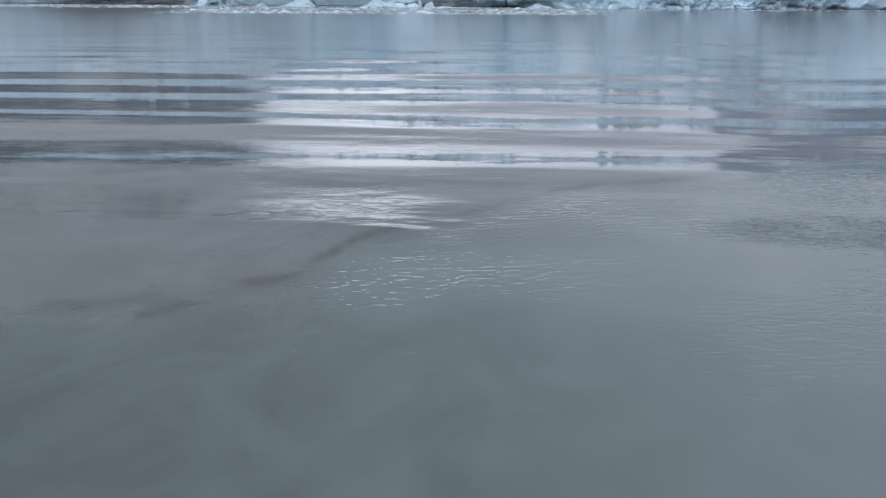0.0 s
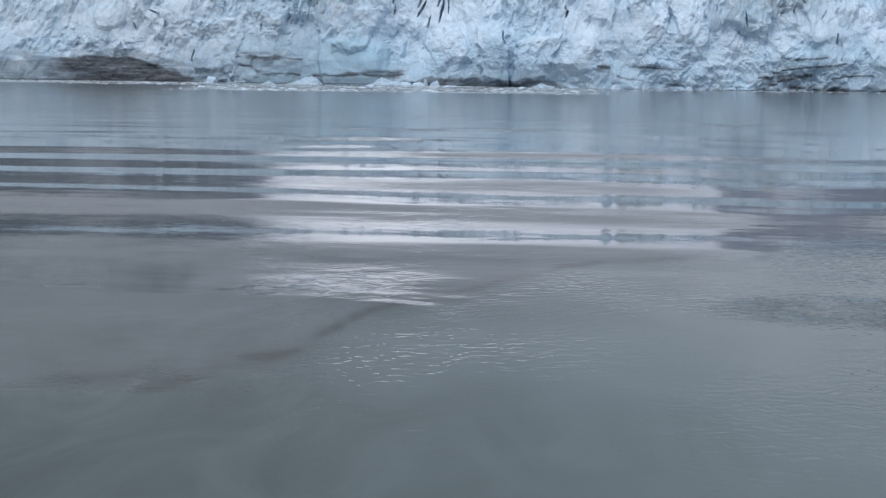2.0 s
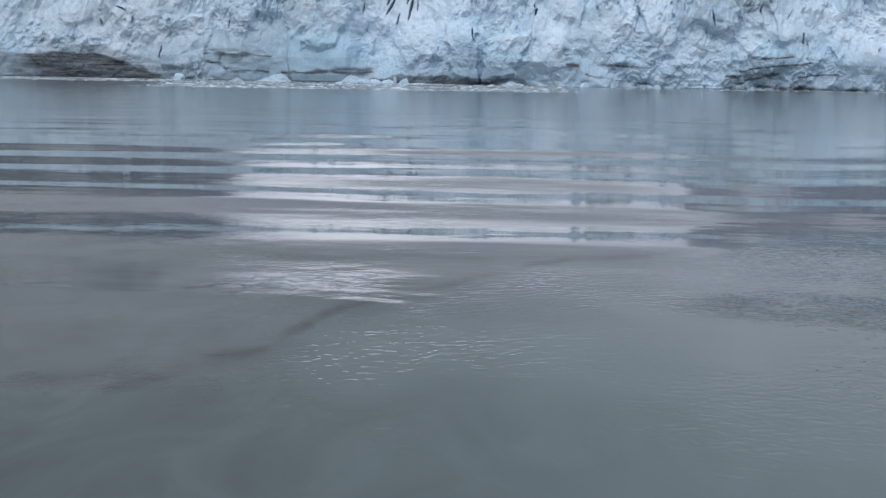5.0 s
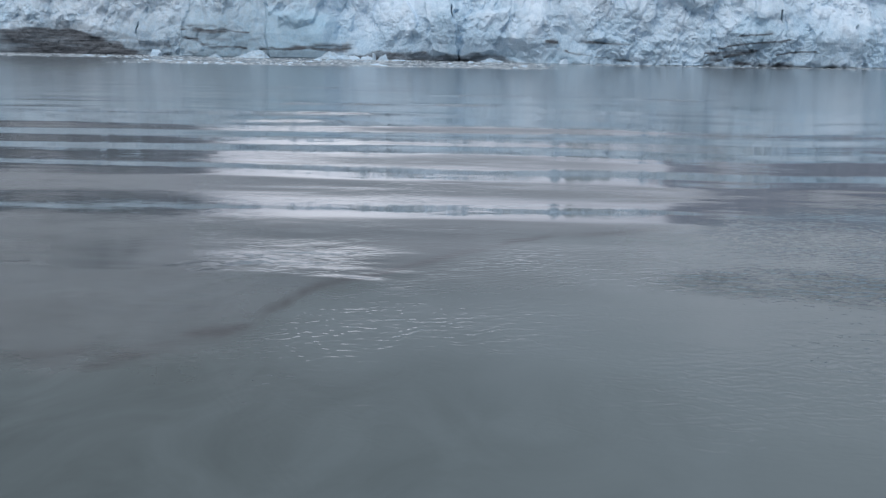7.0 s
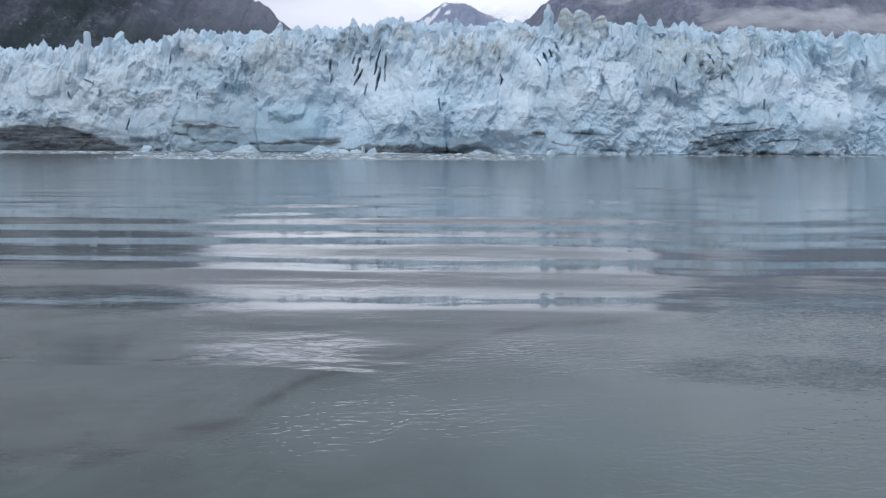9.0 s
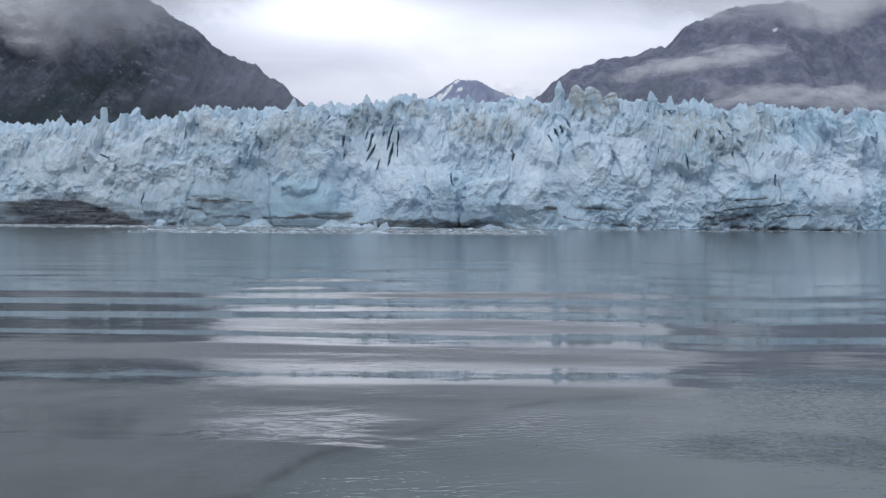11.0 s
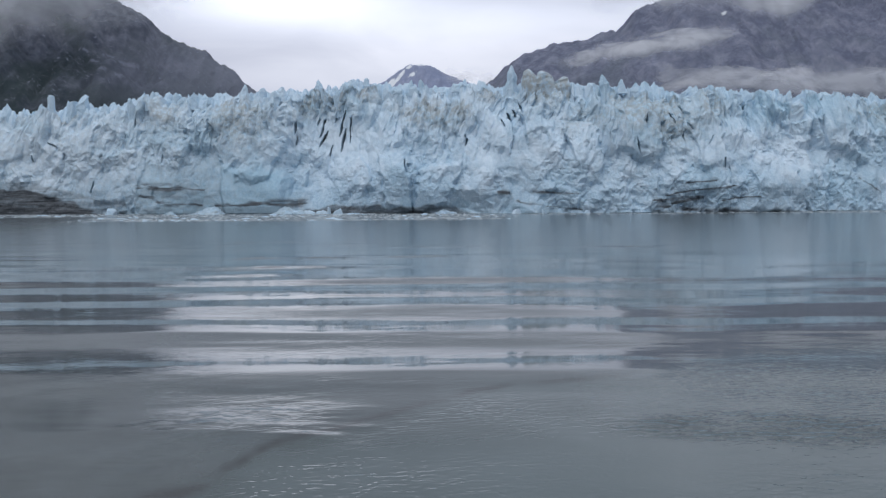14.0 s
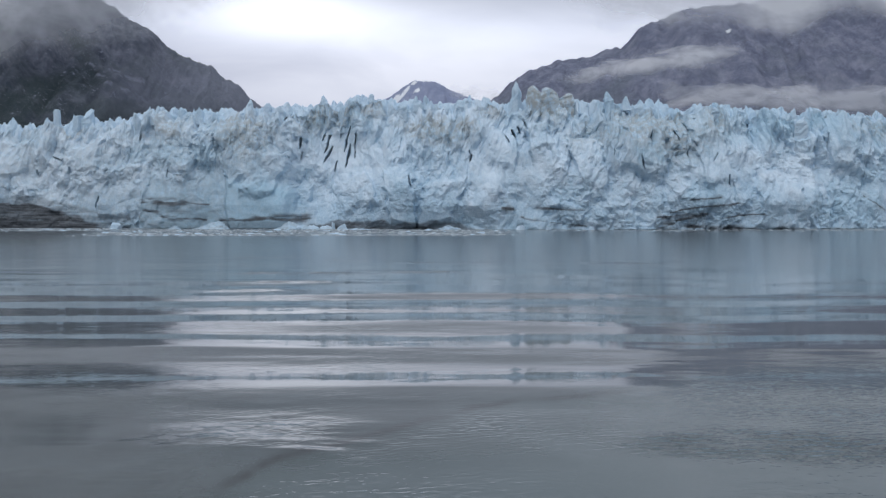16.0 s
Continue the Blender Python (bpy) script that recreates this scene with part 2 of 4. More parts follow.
def value_noise(a, b, seed):
    ia, ib = np.floor(a), np.floor(b)
    fa, fb = a - ia, b - ib
    fa, fb = fa * fa * (3 - 2 * fa), fb * fb * (3 - 2 * fb)
    v00, v10 = hashed(ia, ib, seed), hashed(ia + 1, ib, seed)
    v01, v11 = hashed(ia, ib + 1, seed), hashed(ia + 1, ib + 1, seed)
    return (v00 * (1 - fa) + v10 * fa) * (1 - fb) + (v01 * (1 - fa) + v11 * fa) * fb - 0.5


def fbm(a, b, seed, octaves=5, gain=0.5):
    total, amp = 0.0, 1.0
    for o in range(octaves):
        total = total + amp * value_noise(a * 2 ** o + 17.3 * o, b * 2 ** o - 9.1 * o, seed + o)
        amp *= gain
    return total


def lumps(u, v, su, sv, seed, tilt, steep=1.5, flat=0.28):
    """Broken blocks: the outermost of many turned, tilted, flat-topped pyramids."""
    a, b = u / su, v / sv
    ia, ib = np.floor(a), np.floor(b)
    best = np.full(a.shape, -9.0)
    cell = np.zeros(a.shape)
    for i in (-1, 0, 1):
        for j in (-1, 0, 1):
            ca, cb = ia + i, ib + j
            da = a - (ca + 0.05 + 0.9 * hashed(ca, cb, seed))
            db = b - (cb + 0.05 + 0.9 * hashed(ca, cb, seed + 1))
            r = hashed(ca, cb, seed + 2)
            turn = 3.1 * hashed(ca, cb, seed + 6)
            c, q = np.cos(turn), np.sin(turn)
            reach = np.maximum(np.abs(da * c + db * q), np.abs(db * c - da * q) * 0.8)
            h = 0.8 * r + tilt * ((hashed(ca, cb, seed + 3) - 0.5) * da + (hashed(ca, cb, seed + 4) - 0.38) * db) - steep * np.maximum(0, reach - flat)
            near = h > best
            best = np.where(near, h, best)
            cell = np.where(near, hashed(ca, cb, seed + 5), cell)
    return best - 0.4, cell


def smooth(x, lo, hi):
    t = np.clip((x - lo) / (hi - lo), 0, 1)
    return t * t * (3 - 2 * t)


def sheet(name, X, Y, Z, material, attributes=(), flat=True, parent=None, where=None):
    """A mesh over a net of rows and columns, or over those of its squares where the mask holds."""
    rows, cols = X.shape
    me = bpy.data.meshes.new(name)
    co = np.stack([X, Y, Z], -1).reshape(-1, 3).astype(np.float32)
    idx = np.arange(rows * cols).reshape(rows, cols)
    quads = np.stack([idx[:-1, :-1], idx[:-1, 1:], idx[1:, 1:], idx[1:, :-1]], -1).reshape(-1, 4)
    if where is not None:
        quads = quads[where.ravel()]
        used = np.unique(quads)
        renumber = np.zeros(len(co), np.int64)
        renumber[used] = np.arange(len(used))
        quads, co = renumber[quads], co[used]
        attributes = [(k, np.asarray(v).ravel()[used]) for k, v in attributes]
    n = len(quads)
    me.vertices.add(len(co))
    me.vertices.foreach_set("co", co.ravel())
    me.loops.add(n * 4)
    me.loops.foreach_set("vertex_index", quads.ravel().astype(np.int32))
    me.polygons.add(n)
    me.polygons.foreach_set("loop_start", np.arange(0, n * 4, 4, dtype=np.int32))
    me.polygons.foreach_set("use_smooth", np.full(n, not flat))
    me.update(calc_edges=True)
    for key, values in attributes:
        me.attributes.new(key, "FLOAT", "POINT").data.foreach_set("value", np.asarray(values, np.float32).ravel())
    me.materials.append(material)
    ob = new(name, me)
    ob.parent = parent
    return ob


# ---- water: one sheet from under the ship to the horizon ----
def spread(dense_lo, dense_hi, step, lo, hi, growth=1.12):
    line = list(np.arange(dense_lo, dense_hi + step / 2, step))
    s = step
    while line[-1] < hi:
        s *= growth
        line.append(line[-1] + s)
    s = step
    while line[0] > lo:
        s *= growth
        line.insert(0, line[0] - s)
    return np.array(line)


# slow swell: metres ahead of the ship, and how steeply each front or back lies, in thousandths
SWELL = [
    (86, 0), (100, 0), (104, 22), (110.5, 18), (112.5, -6), (115, -8), (117.5, -20), (120.5, -16), (123.5, 1), (127, 4), (129.5, 34), (138.5, 40), (141, 11), (146.5, 11), (149, -14), (152.5, -14),
    (156, 23), (161, 20), (167, 19), (170.5, -16), (177, -20), (180.5, 29), (189, 28), (192.5, -22), (201, -24), (204.5, 36), (211, 34), (215, -14), (229, -12), (237, 14), (243, 14), (249, -12), (290, -6), (420, -1), (440, 0),
]


def swell_height(y):
    line = np.arange(60, 470, 0.25)
    slope = np.interp(line, *zip(*SWELL)) / 1000
    bell = np.exp(-np.linspace(-2, 2, 9) ** 2)
    slope = np.convolve(slope, bell / bell.sum(), "same")
    height = np.cumsum(slope) * 0.25
    return np.interp(y, line, height - height[-1] * smooth(line, 230, 440))


# front of the brown meltwater: across, ahead
EDGE_X = [-60, -31, -23, -20, -16.5, -14, -12.3, -8.5, -4.6, -1.5, 3, 10.5, 20, 34, 60]
EDGE_Y = [57, 61, 63.5, 66.5, 70.5, 77, 82.5, 87, 93, 99, 104, 107.5, 111.5, 124, 135]


def water():
    xs = spread(-130, 130, 0.8, -4500, 4500)
    ys = spread(24, 380, 0.42, -2500, 4700)
    X, Y = np.meshgrid(xs, ys)
    az = X / np.maximum(Y, 60)
    wob = 3.0 * fbm(X / 90, Y / 60, 5, 3) + (1.1 + 1.4 * (1 - smooth(Y, 120, 160))) * fbm(X / 26, Y / 9, 8, 3) - 0.075 * np.minimum(X, 0) * smooth(Y, 140, 190)
    vary = np.clip(1.0 + 0.5 * fbm(X / 70, Y / 25, 21, 2), 0.6, 1.3) * (1 - 0.45 * smooth(az, 0.08, 0.24) + 0.3 * smooth(az, 0.27, 0.36))
    Z = vary * swell_height(Y + wob)
    Z += 0.10 * np.exp(-((Y + wob - 352 + 0.04 * X) / 1.5) ** 2) * smooth(X, -85, -70) * (1 - smooth(X, -25, 30)) * np.clip(0.7 + 1.5 * fbm(X / 15, 0 * X, 93, 3), 0, 1)
    Z += 0.030 * fbm(X / 16, Y / 6, 31, 2) * smooth(Y, 60, 130) * (1 - smooth(Y, 260, 420))
    Z += 0.010 * fbm(X / 4, Y / 1.5, 36, 3) * smooth(Y, 92, 115) * (1 - smooth(Y, 190, 260)) * np.clip(0.5 + 2 * fbm(X / 20, Y / 10, 38, 2), 0, 1.3)
    # a low rounded swell near the ship, its back turned to the glacier
    roller = Y - 85.5 + 1.6 * fbm(X / 12, Y / 12, 95, 3)
    back = np.interp(roller, [-30, -14, 0, 3, 10, 16, 30], [0, 0.04, 0.30, 0.27, 0.04, 0.0, 0.0])
    ends = smooth(X + 3 * fbm(X / 5, Y / 4, 98, 3), -28, -16) * (1 - smooth(X + 3 * fbm(X / 5, Y / 4, 99, 3), -14, -5))
    Z += ends * (back + 0.045 * fbm(X / 2.8, Y / 1.6, 96, 3) * (roller > -4) * (1 - smooth(roller, 8, 18)))
    left = (1 - smooth(X + 5 * fbm(X / 9, Y / 5, 92, 3), -32, -22)) * smooth(X, -70, -45)
    for wy, lift in ((82, 0.08), (110, 0.12)):
        Z += left * lift * np.exp(-((Y - wy + 7 * fbm(X / 9, Y / 7, 90, 4)) / 8.5) ** 2)
    # thin far wavelets
    for wy, x0, x1, lift in ((224, -56, -24, 0.16), (243, -50, -4, 0.20), (276, -62, 12, 0.22), (318, -20, 70, 0.24), (335, -85, -15, 0.20), (352, -120, -40, 0.28)):
        Z += lift * np.exp(-((Y + wob - wy) / 4.0) ** 2) * smooth(X, x0, x0 + 14) * (1 - smooth(X, x1 - 14, x1)) * np.clip(0.8 + 1.6 * fbm(X / 9, 0 * X + wy, 94, 3), 0, 1.2)
    Z += 0.02 * fbm(X / 9, Y / 4, 39, 2) * (1 - smooth(Y, 80, 100))
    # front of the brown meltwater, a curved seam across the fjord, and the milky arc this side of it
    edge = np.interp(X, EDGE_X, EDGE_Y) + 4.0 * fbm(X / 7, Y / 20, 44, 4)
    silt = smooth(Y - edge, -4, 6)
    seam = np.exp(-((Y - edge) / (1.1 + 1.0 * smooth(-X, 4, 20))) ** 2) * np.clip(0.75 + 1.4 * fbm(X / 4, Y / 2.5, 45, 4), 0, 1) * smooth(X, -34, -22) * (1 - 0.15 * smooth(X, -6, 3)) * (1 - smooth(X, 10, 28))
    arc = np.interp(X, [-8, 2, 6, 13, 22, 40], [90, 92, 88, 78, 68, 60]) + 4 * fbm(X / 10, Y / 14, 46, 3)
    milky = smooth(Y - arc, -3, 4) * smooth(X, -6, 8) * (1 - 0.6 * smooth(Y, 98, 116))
    # silt differences, plus the near-left dimness painted as a fall-off across X
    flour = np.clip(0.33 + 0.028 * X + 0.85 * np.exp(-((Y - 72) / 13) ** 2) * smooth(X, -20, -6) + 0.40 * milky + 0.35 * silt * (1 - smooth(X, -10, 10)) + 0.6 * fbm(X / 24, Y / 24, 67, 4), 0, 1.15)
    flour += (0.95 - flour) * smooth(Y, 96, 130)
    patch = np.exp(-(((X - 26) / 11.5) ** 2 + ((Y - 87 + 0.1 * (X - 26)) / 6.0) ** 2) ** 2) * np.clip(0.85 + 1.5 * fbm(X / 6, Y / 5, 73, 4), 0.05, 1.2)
    # the ruffled patch's missing sky reflection is darkened into the water colour
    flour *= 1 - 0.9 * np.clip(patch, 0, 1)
    fan = 0.6 * np.clip(0.62 + 1.1 * fbm(X / 13, Y / 12, 61, 4), 0.08, 1.0) * (1.55 - 0.8 * smooth(Y, 56, 82)) * smooth(Y, 44, 57) * (1 - smooth(Y - edge, -9, 1)) * smooth(X + 0.25 * (Y - 60), -18, -8)
    glint = ends * np.exp(-((Y - 92) / 7) ** 2)
    ragged = (0.03 + 0.16 * smooth(fbm(X / 16, Y / 9, 69, 3), -0.05, 0.3)) * smooth(Y, 92, 104) * (1 - smooth(Y, 180, 260))
    feather = sum(np.exp(-(((X - fx + 0.35 * (Y - fy)) / 1.1) ** 2 + ((Y - fy) / 2.6) ** 2)) for fx, fy in ((-13.4, 58), (-12.4, 54), (-10.2, 50), (-8.6, 46.5)))
    ripple = np.clip(1.0 * fan + 0.35 * glint + 0.1 * seam + ragged + 0.02, 0, 2.2)
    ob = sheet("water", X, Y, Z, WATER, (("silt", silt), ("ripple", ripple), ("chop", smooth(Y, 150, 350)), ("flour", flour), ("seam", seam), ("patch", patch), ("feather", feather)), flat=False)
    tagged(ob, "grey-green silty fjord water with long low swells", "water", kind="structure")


# ---- glacier ----
def shore(x):
    """How far off the foot of the ice stands."""
    return 652 - 22 * np.exp(-((x - 110) / 120) ** 2) + 14 * smooth(-x, 150, 330) + 10 * smooth(x, 180, 330) + 6 * fbm(x / 45, 0 * x, 3, 3)


CREST_X = [-420, -320, -260, -195, -175, -130, -95, -60, -28, 0, 40, 75, 105, 140, 175, 205, 260, 380]
CREST_Z = [61, 62, 61.5, 68, 72.5, 72, 74.5, 76, 76.5, 77, 76.5, 75.5, 75.5, 73, 71.5, 70.5, 68.5, 67]


def crest(x):
    return np.interp(x, CREST_X, CREST_Z) - 3.0


# open crevasses in the face: foot x, foot z, head x, head z, half width
CREVASSES = [
    (-87, 47.5, -86, 55, 0.7), (-86, 41, -85, 46, 0.5), (-73.5, 52, -71, 60, 0.6), (-72, 45, -68, 59, 0.8), (-72, 39, -67, 49.5, 0.7),
    (-63, 53.5, -61, 62, 0.5), (-59.5, 45.5, -56, 62, 0.6), (-59, 35.5, -55.5, 51, 0.6), (-53, 41.5, -52.6, 57.5, 0.5), (-65.5, 33.5, -63.5, 41.5, 0.4),
    (15.6, 39, 16.4, 47, 0.6), (47.5, 64.5, 49.8, 58, 0.6), (43.6, 60.5, 46, 55.5, 0.5), (40.6, 59, 43.4, 52, 0.6), (37.4, 55, 38.8, 50, 0.5),
    (119.4, 57.5, 120.2, 51, 0.6), (112.6, 44, 114.8, 33, 0.6), (97.8, 42, 98.2, 47, 0.5), (133.6, 58, 136.4, 51, 0.7), (141.6, 41.5, 142.4, 47, 0.5),
    (143.6, 52, 146.8, 47.5, 0.7), (208.6, 64.5, 210.8, 55.5, 0.9), (210.8, 55.5, 208, 49.5, 0.7), (228, 47.5, 228.2, 57.5, 0.5),
    (179.6, 59, 183, 64, 0.5), (249.4, 34.5, 250, 30, 0.5), (-183.4, 51.5, -183, 57.5, 0.6), (-164.3, 30.5, -163.8, 35.5, 0.7), (-245.8, 35.3, -244.4, 31.2, 0.5),
    (-236.4, 43, -229.6, 40.3, 0.5), (-224.6, 32, -224.6, 37, 0.5), (-206.6, 12, -206.2, 20, 0.5), (-19.8, 33.5, -19.6, 23.5, 0.35), (164, 25, 164.6, 32, 0.5),
    (-28, 6, -25.5, 18.5, 0.14), (167, 14, 166, 30, 0.22),
]
# thin bands of dirt frozen into the ice: from x, z to x, z, half thickness
BANDS = [
    (-178, 15.8, -153, 15.6, 1.5), (-153, 15.6, -139, 14.4, 0.7), (-178, 10.8, -169.5, 9.3, 0.9), (-169.5, 9.3, -165, 6, 0.8), (-165, 6, -140, 4.2, 0.7), (34, 11.5, 40, 11, 0.8), (54, 12.8, 79, 11, 0.5),
    (45, 6.8, 82, 1.2, 0.45), (121, 7, 152, 8.6, 1.0), (122, 1.2, 139, 5.8, 1.4), (139, 5.8, 152, 8, 1.3), (129, 9.8, 169, 15.8, 0.5),
    (142, 0.8, 172, 1.2, 1.6), (249, 19.8, 262, 11, 0.6), (-132, 4.2, -109, 5.4, 1.0), (-109, 5.4, -80, 6.2, 1.7), (162, 7, 184, 8.5, 0.5), (140, 17, 158, 19, 0.4),
]


# large swellings and hollows of the wall: x, z, reach along, reach up, metres out
BULGES = [
    (-32, 22, 26, 26, 7), (-64, 46, 22, 16, -8), (-70, 22, 14, 14, -4), (-128, 54, 26, 18, 6), (-215, 40, 30, 20, 4), (62, 36, 24, 20, 5),
    (20, 48, 14, 20, -5), (115, 48, 22, 18, 7), (150, 20, 26, 14, 4), (200, 20, 24, 10, 5), (240, 50, 18, 18, 5), (-175, 30, 6, 20, -3), (-87, 24, 5, 18, -6),
]


# great blocks standing out of the wall: from x to x, foot z, head z, metres out
BLOCKS = [
    (-174, -149, 43, 69, 3.0), (-130, -107, 28, 71, 3.5), (-117, -99, 22, 40, 3.5), (-96, -84, 57, 68, 3.0), (-32, -15, 5, 35, 4.0), (-13, 5, 2, 25, 3.0), (52, 68, 44, 60, 3.5), (26, 41, 39, 57, 3.0),
    (102, 128, 35, 64, 3.0), (152, 170, 25, 70, 3.5), (203, 217, 42, 54, 4.0), (228, 244, 39, 70, 4.0), (-267, -246, 33, 52, 2.5), (-233, -211, 25, 48, 2.5), (77, 94, 28, 52, 3.0), (182, 210, 5, 35, 3.0), (-207, -183, 6, 35, 2.0), (-60, -38, 11, 30, 2.5),
]


# paler rubble and greyer old ice: x, z, reach along, reach up, lighter (+) or darker (-)
SHADES = [
    (-135, 48, 34, 22, -0.7), (-107, 12, 20, 15, -1.1), (-155, 10, 22, 9, -0.9), (-225, 36, 32, 18, 0.5), (-52, 27, 22, 9, 0.3), (-68, 46, 16, 16, 0.4), (-10, 30, 20, 20, -0.5), (58, 31, 14, 9, 1.0),
    (125, 52, 26, 18, -0.6), (214, 31, 20, 10, 0.9), (165, 14, 22, 12, -0.4), (95, 26, 18, 14, -0.3), (20, 15, 16, 10, 0.4), (-175, 12, 8, 12, 0.7), (245, 48, 20, 14, -0.3),
]


def segment_distance(X, Z, x0, z0, x1, z1):
    dx, dz = x1 - x0, z1 - z0
    t = np.clip(((X - x0) * dx + (Z - z0) * dz) / (dx * dx + dz * dz), 0, 1)
    return np.hypot(X - x0 - t * dx, Z - z0 - t * dz), t


def crown(x, back):
    """Height of the broken top behind the brink."""
    a, _ = lumps(x, back, 13, 15, 101, 1.8)
    b, _ = lumps(x + 0.4 * back, back, 6.0, 7, 111, 1.6, 2.4, 0.2)
    c, _ = lumps(x, back, 2.6, 3.2, 121, 1.6, 2.0)
    return 5.0 * a + 5.5 * b + 2.2 * c


def glacier():
    root = tagged(new("glacier"), "pale blue tidewater glacier front with jagged seracs", "glacier")
    xs = np.arange(-390, 350, 0.38)
    up = np.concatenate([np.linspace(-4, 0.0, 6)[:-1] / 70, np.linspace(0, 1, 185)])
    X, S = np.meshgrid(xs, up)
    top = crest(X)
    Zs = S * top
    jag = crown(X, 0 * X)
    Z = Zs + np.clip(S, 0, 1) ** 7 * jag
    # the smooth fresh wall and the block corner beside it
    ragged = 5 * fbm(X / 9, Zs / 12, 401, 4)
    slab = smooth(X + 0.15 * Zs + 0.5 * ragged, -127.5, -124.5) * (1 - smooth(X + 0.25 * Zs + 0.5 * ragged, -85, -82)) * (1 - smooth(Zs + 2 * ragged + 0.2 * (X + 106), 19, 28))
    calm = smooth(X, -180, -178) * (1 - smooth(X + ragged, -98, -92)) * (1 - smooth(Zs + 2.5 * ragged, 16, 36))
    ledge = 0.55 * smooth(X, -350, -330) * (1 - smooth(X, -205, -185)) * (1 - smooth(Zs + ragged, 14, 22))
    rough = 1 - np.maximum(np.maximum(0.74 * slab, 0.50 * calm), ledge)
    rough *= 1 - 0.55 * smooth(X, -95, -80) * (1 - smooth(X, 5, 30)) * (1 - smooth(Zs, 6, 13))
    rough *= 1 - 0.55 * np.exp(-(((X + 63) / 21) ** 2 + ((Zs - 47) / 14) ** 2) ** 2)
    warp, warp2 = 7 * fbm(X / 12, Zs / 12, 471, 4), 7 * fbm(X / 12, Zs / 12, 481, 4)
    stand = np.zeros(X.shape)
    for k, (x0, x1, z0, z1, out) in enumerate(BLOCKS):
        skew = 0.25 * math.sin(2.3 * k)
        u, v = X + warp + skew * (Zs - z0), Zs + warp2 + 0.3 * math.cos(1.7 * k) * (X - x0)
        inside = smooth(u, x0 - 0.8, x0 + 0.8) * (1 - smooth(u, x1 - 0.8, x1 + 0.8)) * smooth(v, z0 - 4, z0 + 2) * (1 - smooth(v, z1 - 1.5, z1 + 1))
        stand = np.maximum(stand, inside * out * (1 + 0.5 * math.sin(3.1 * k) * (u - (x0 + x1) / 2) / (x1 - x0)))
    rough *= 1 - 0.12 * np.clip(stand, 0, 4)
    lean = 0.3 * fbm(X / 90, 0 * X, 75, 2)
    Xw = X + lean * Zs + 3 * fbm(X / 34, Zs / 34, 77, 3)
    Zw = Zs + 3 * fbm(X / 30, Zs / 30, 79, 3)
    wild = 0.20 + 1.1 * smooth(fbm(X / 26, Zs / 20, 19, 4), -0.10, 0.20)
    high = smooth(Zs + 14 * fbm(X / 24, 0 * X, 87, 3), 22, 56)
    big, ta = lumps(Xw, Zw, 19, 28, 201, 1.3, 2.3, 0.34)
    med, tb = lumps(Xw, Zw, 8.5, 11, 211, 1.4, 1.9, 0.3)
    sml, tc = lumps(Xw + 1.2 * fbm(X / 6, Zs / 6, 78, 2), Zw, 3.6, 4.2, 221, 1.4)
    tny, td = lumps(X - lean * Zs + 1.5 * fbm(X / 4, Zs / 4, 76, 2), Zw, 1.7, 2.1, 231, 1.8)
    flute, te = lumps(X + (lean - 0.1) * Zs + 4 * fbm(X / 25, Zs / 25, 83, 2), Zw, 4.4, 17, 241, 1.6, 2.2)
    blade, tf = lumps(X + (1.4 * lean - 0.1) * Zs + 2 * fbm(X / 12, Zs / 12, 84, 2), Zw, 1.9, 7.5, 251, 1.6, 2.0)
    grain = fbm(X / 3.2 + 0.5 * fbm(X / 5, Zs / 5, 14, 2), Zs / 2.8, 12, 3, 0.6)
    D = 9 * fbm(X / 60, Zs / 45, 9, 3) + (0.25 + 0.75 * wild) * rough * (0.85 * grain - 0.7 * np.abs(fbm(X / 7.5, Zs / 9, 16, 3)))
    D += rough * (6.0 * big + (1.4 + 1.9 * wild) * med + (0.36 + 1.0 * wild) * sml * (1 - 0.3 * high) + (0.20 + 0.52 * wild) * tny + (1 - 0.4 * (1 - smooth(X, -190, -110))) * high * (4.2 * flute + 1.6 * blade))
    for bx, bz, rx, rz, h in BULGES:
        D += h * np.exp(-(((X - bx) / rx) ** 2 + ((Zs - bz) / rz) ** 2))
    D += 2.5 * (smooth(X, -180.5, -178.5) * (1 - smooth(X, -94, -90)) * (1 - smooth(Zs, 22, 40)))
    D += 4.0 * slab + stand
    cut = np.zeros(X.shape)
    rng = random.Random(21)
    small = []
    for _ in range(26):
        x0, z0 = rng.uniform(-320, 290), rng.uniform(30, 66)
        long = rng.uniform(2.5, 8)
        small.append((x0, z0, x0 + long * rng.uniform(-0.5, 0.5), z0 + long, rng.uniform(0.10, 0.19)))
    for x0, z0, x1, z1, w in CREVASSES + small:
        w *= 0.85
        w *= 1 if -90 < x0 < -50 or 35 < x0 < 52 else 0.72
        near = (xs > min(x0, x1) - 6) & (xs < max(x0, x1) + 6)
        xn, zn = X[:, near], Z[:, near]
        d, t = segment_distance(xn + 1.3 * fbm(xn / 9, zn / 12, 33, 2), zn, x0, z0, x1, z1)
        w = 1.2 * w * np.clip(4 * t * (1 - t), 0, 1) ** 0.6 * np.clip(1 + 1.2 * fbm(xn / 3, zn / 5, 35, 2), 0.5, 1.4)
        open_up = smooth(w, 0.06, 0.34)
        w = np.maximum(w, 0.26)
        cut[:, near] = np.maximum(cut[:, near], open_up * (1 - smooth(d, w * 0.35, w * 1.1)))
    D -= 8 * cut
    back = 0.10 * np.minimum(Zs, 14) + 0.34 * np.maximum(Zs - 14, 0) + 3 * smooth(Zs, 58, 74)
    Y = shore(X) + back - D * smooth(S, -0.05, 0.012)
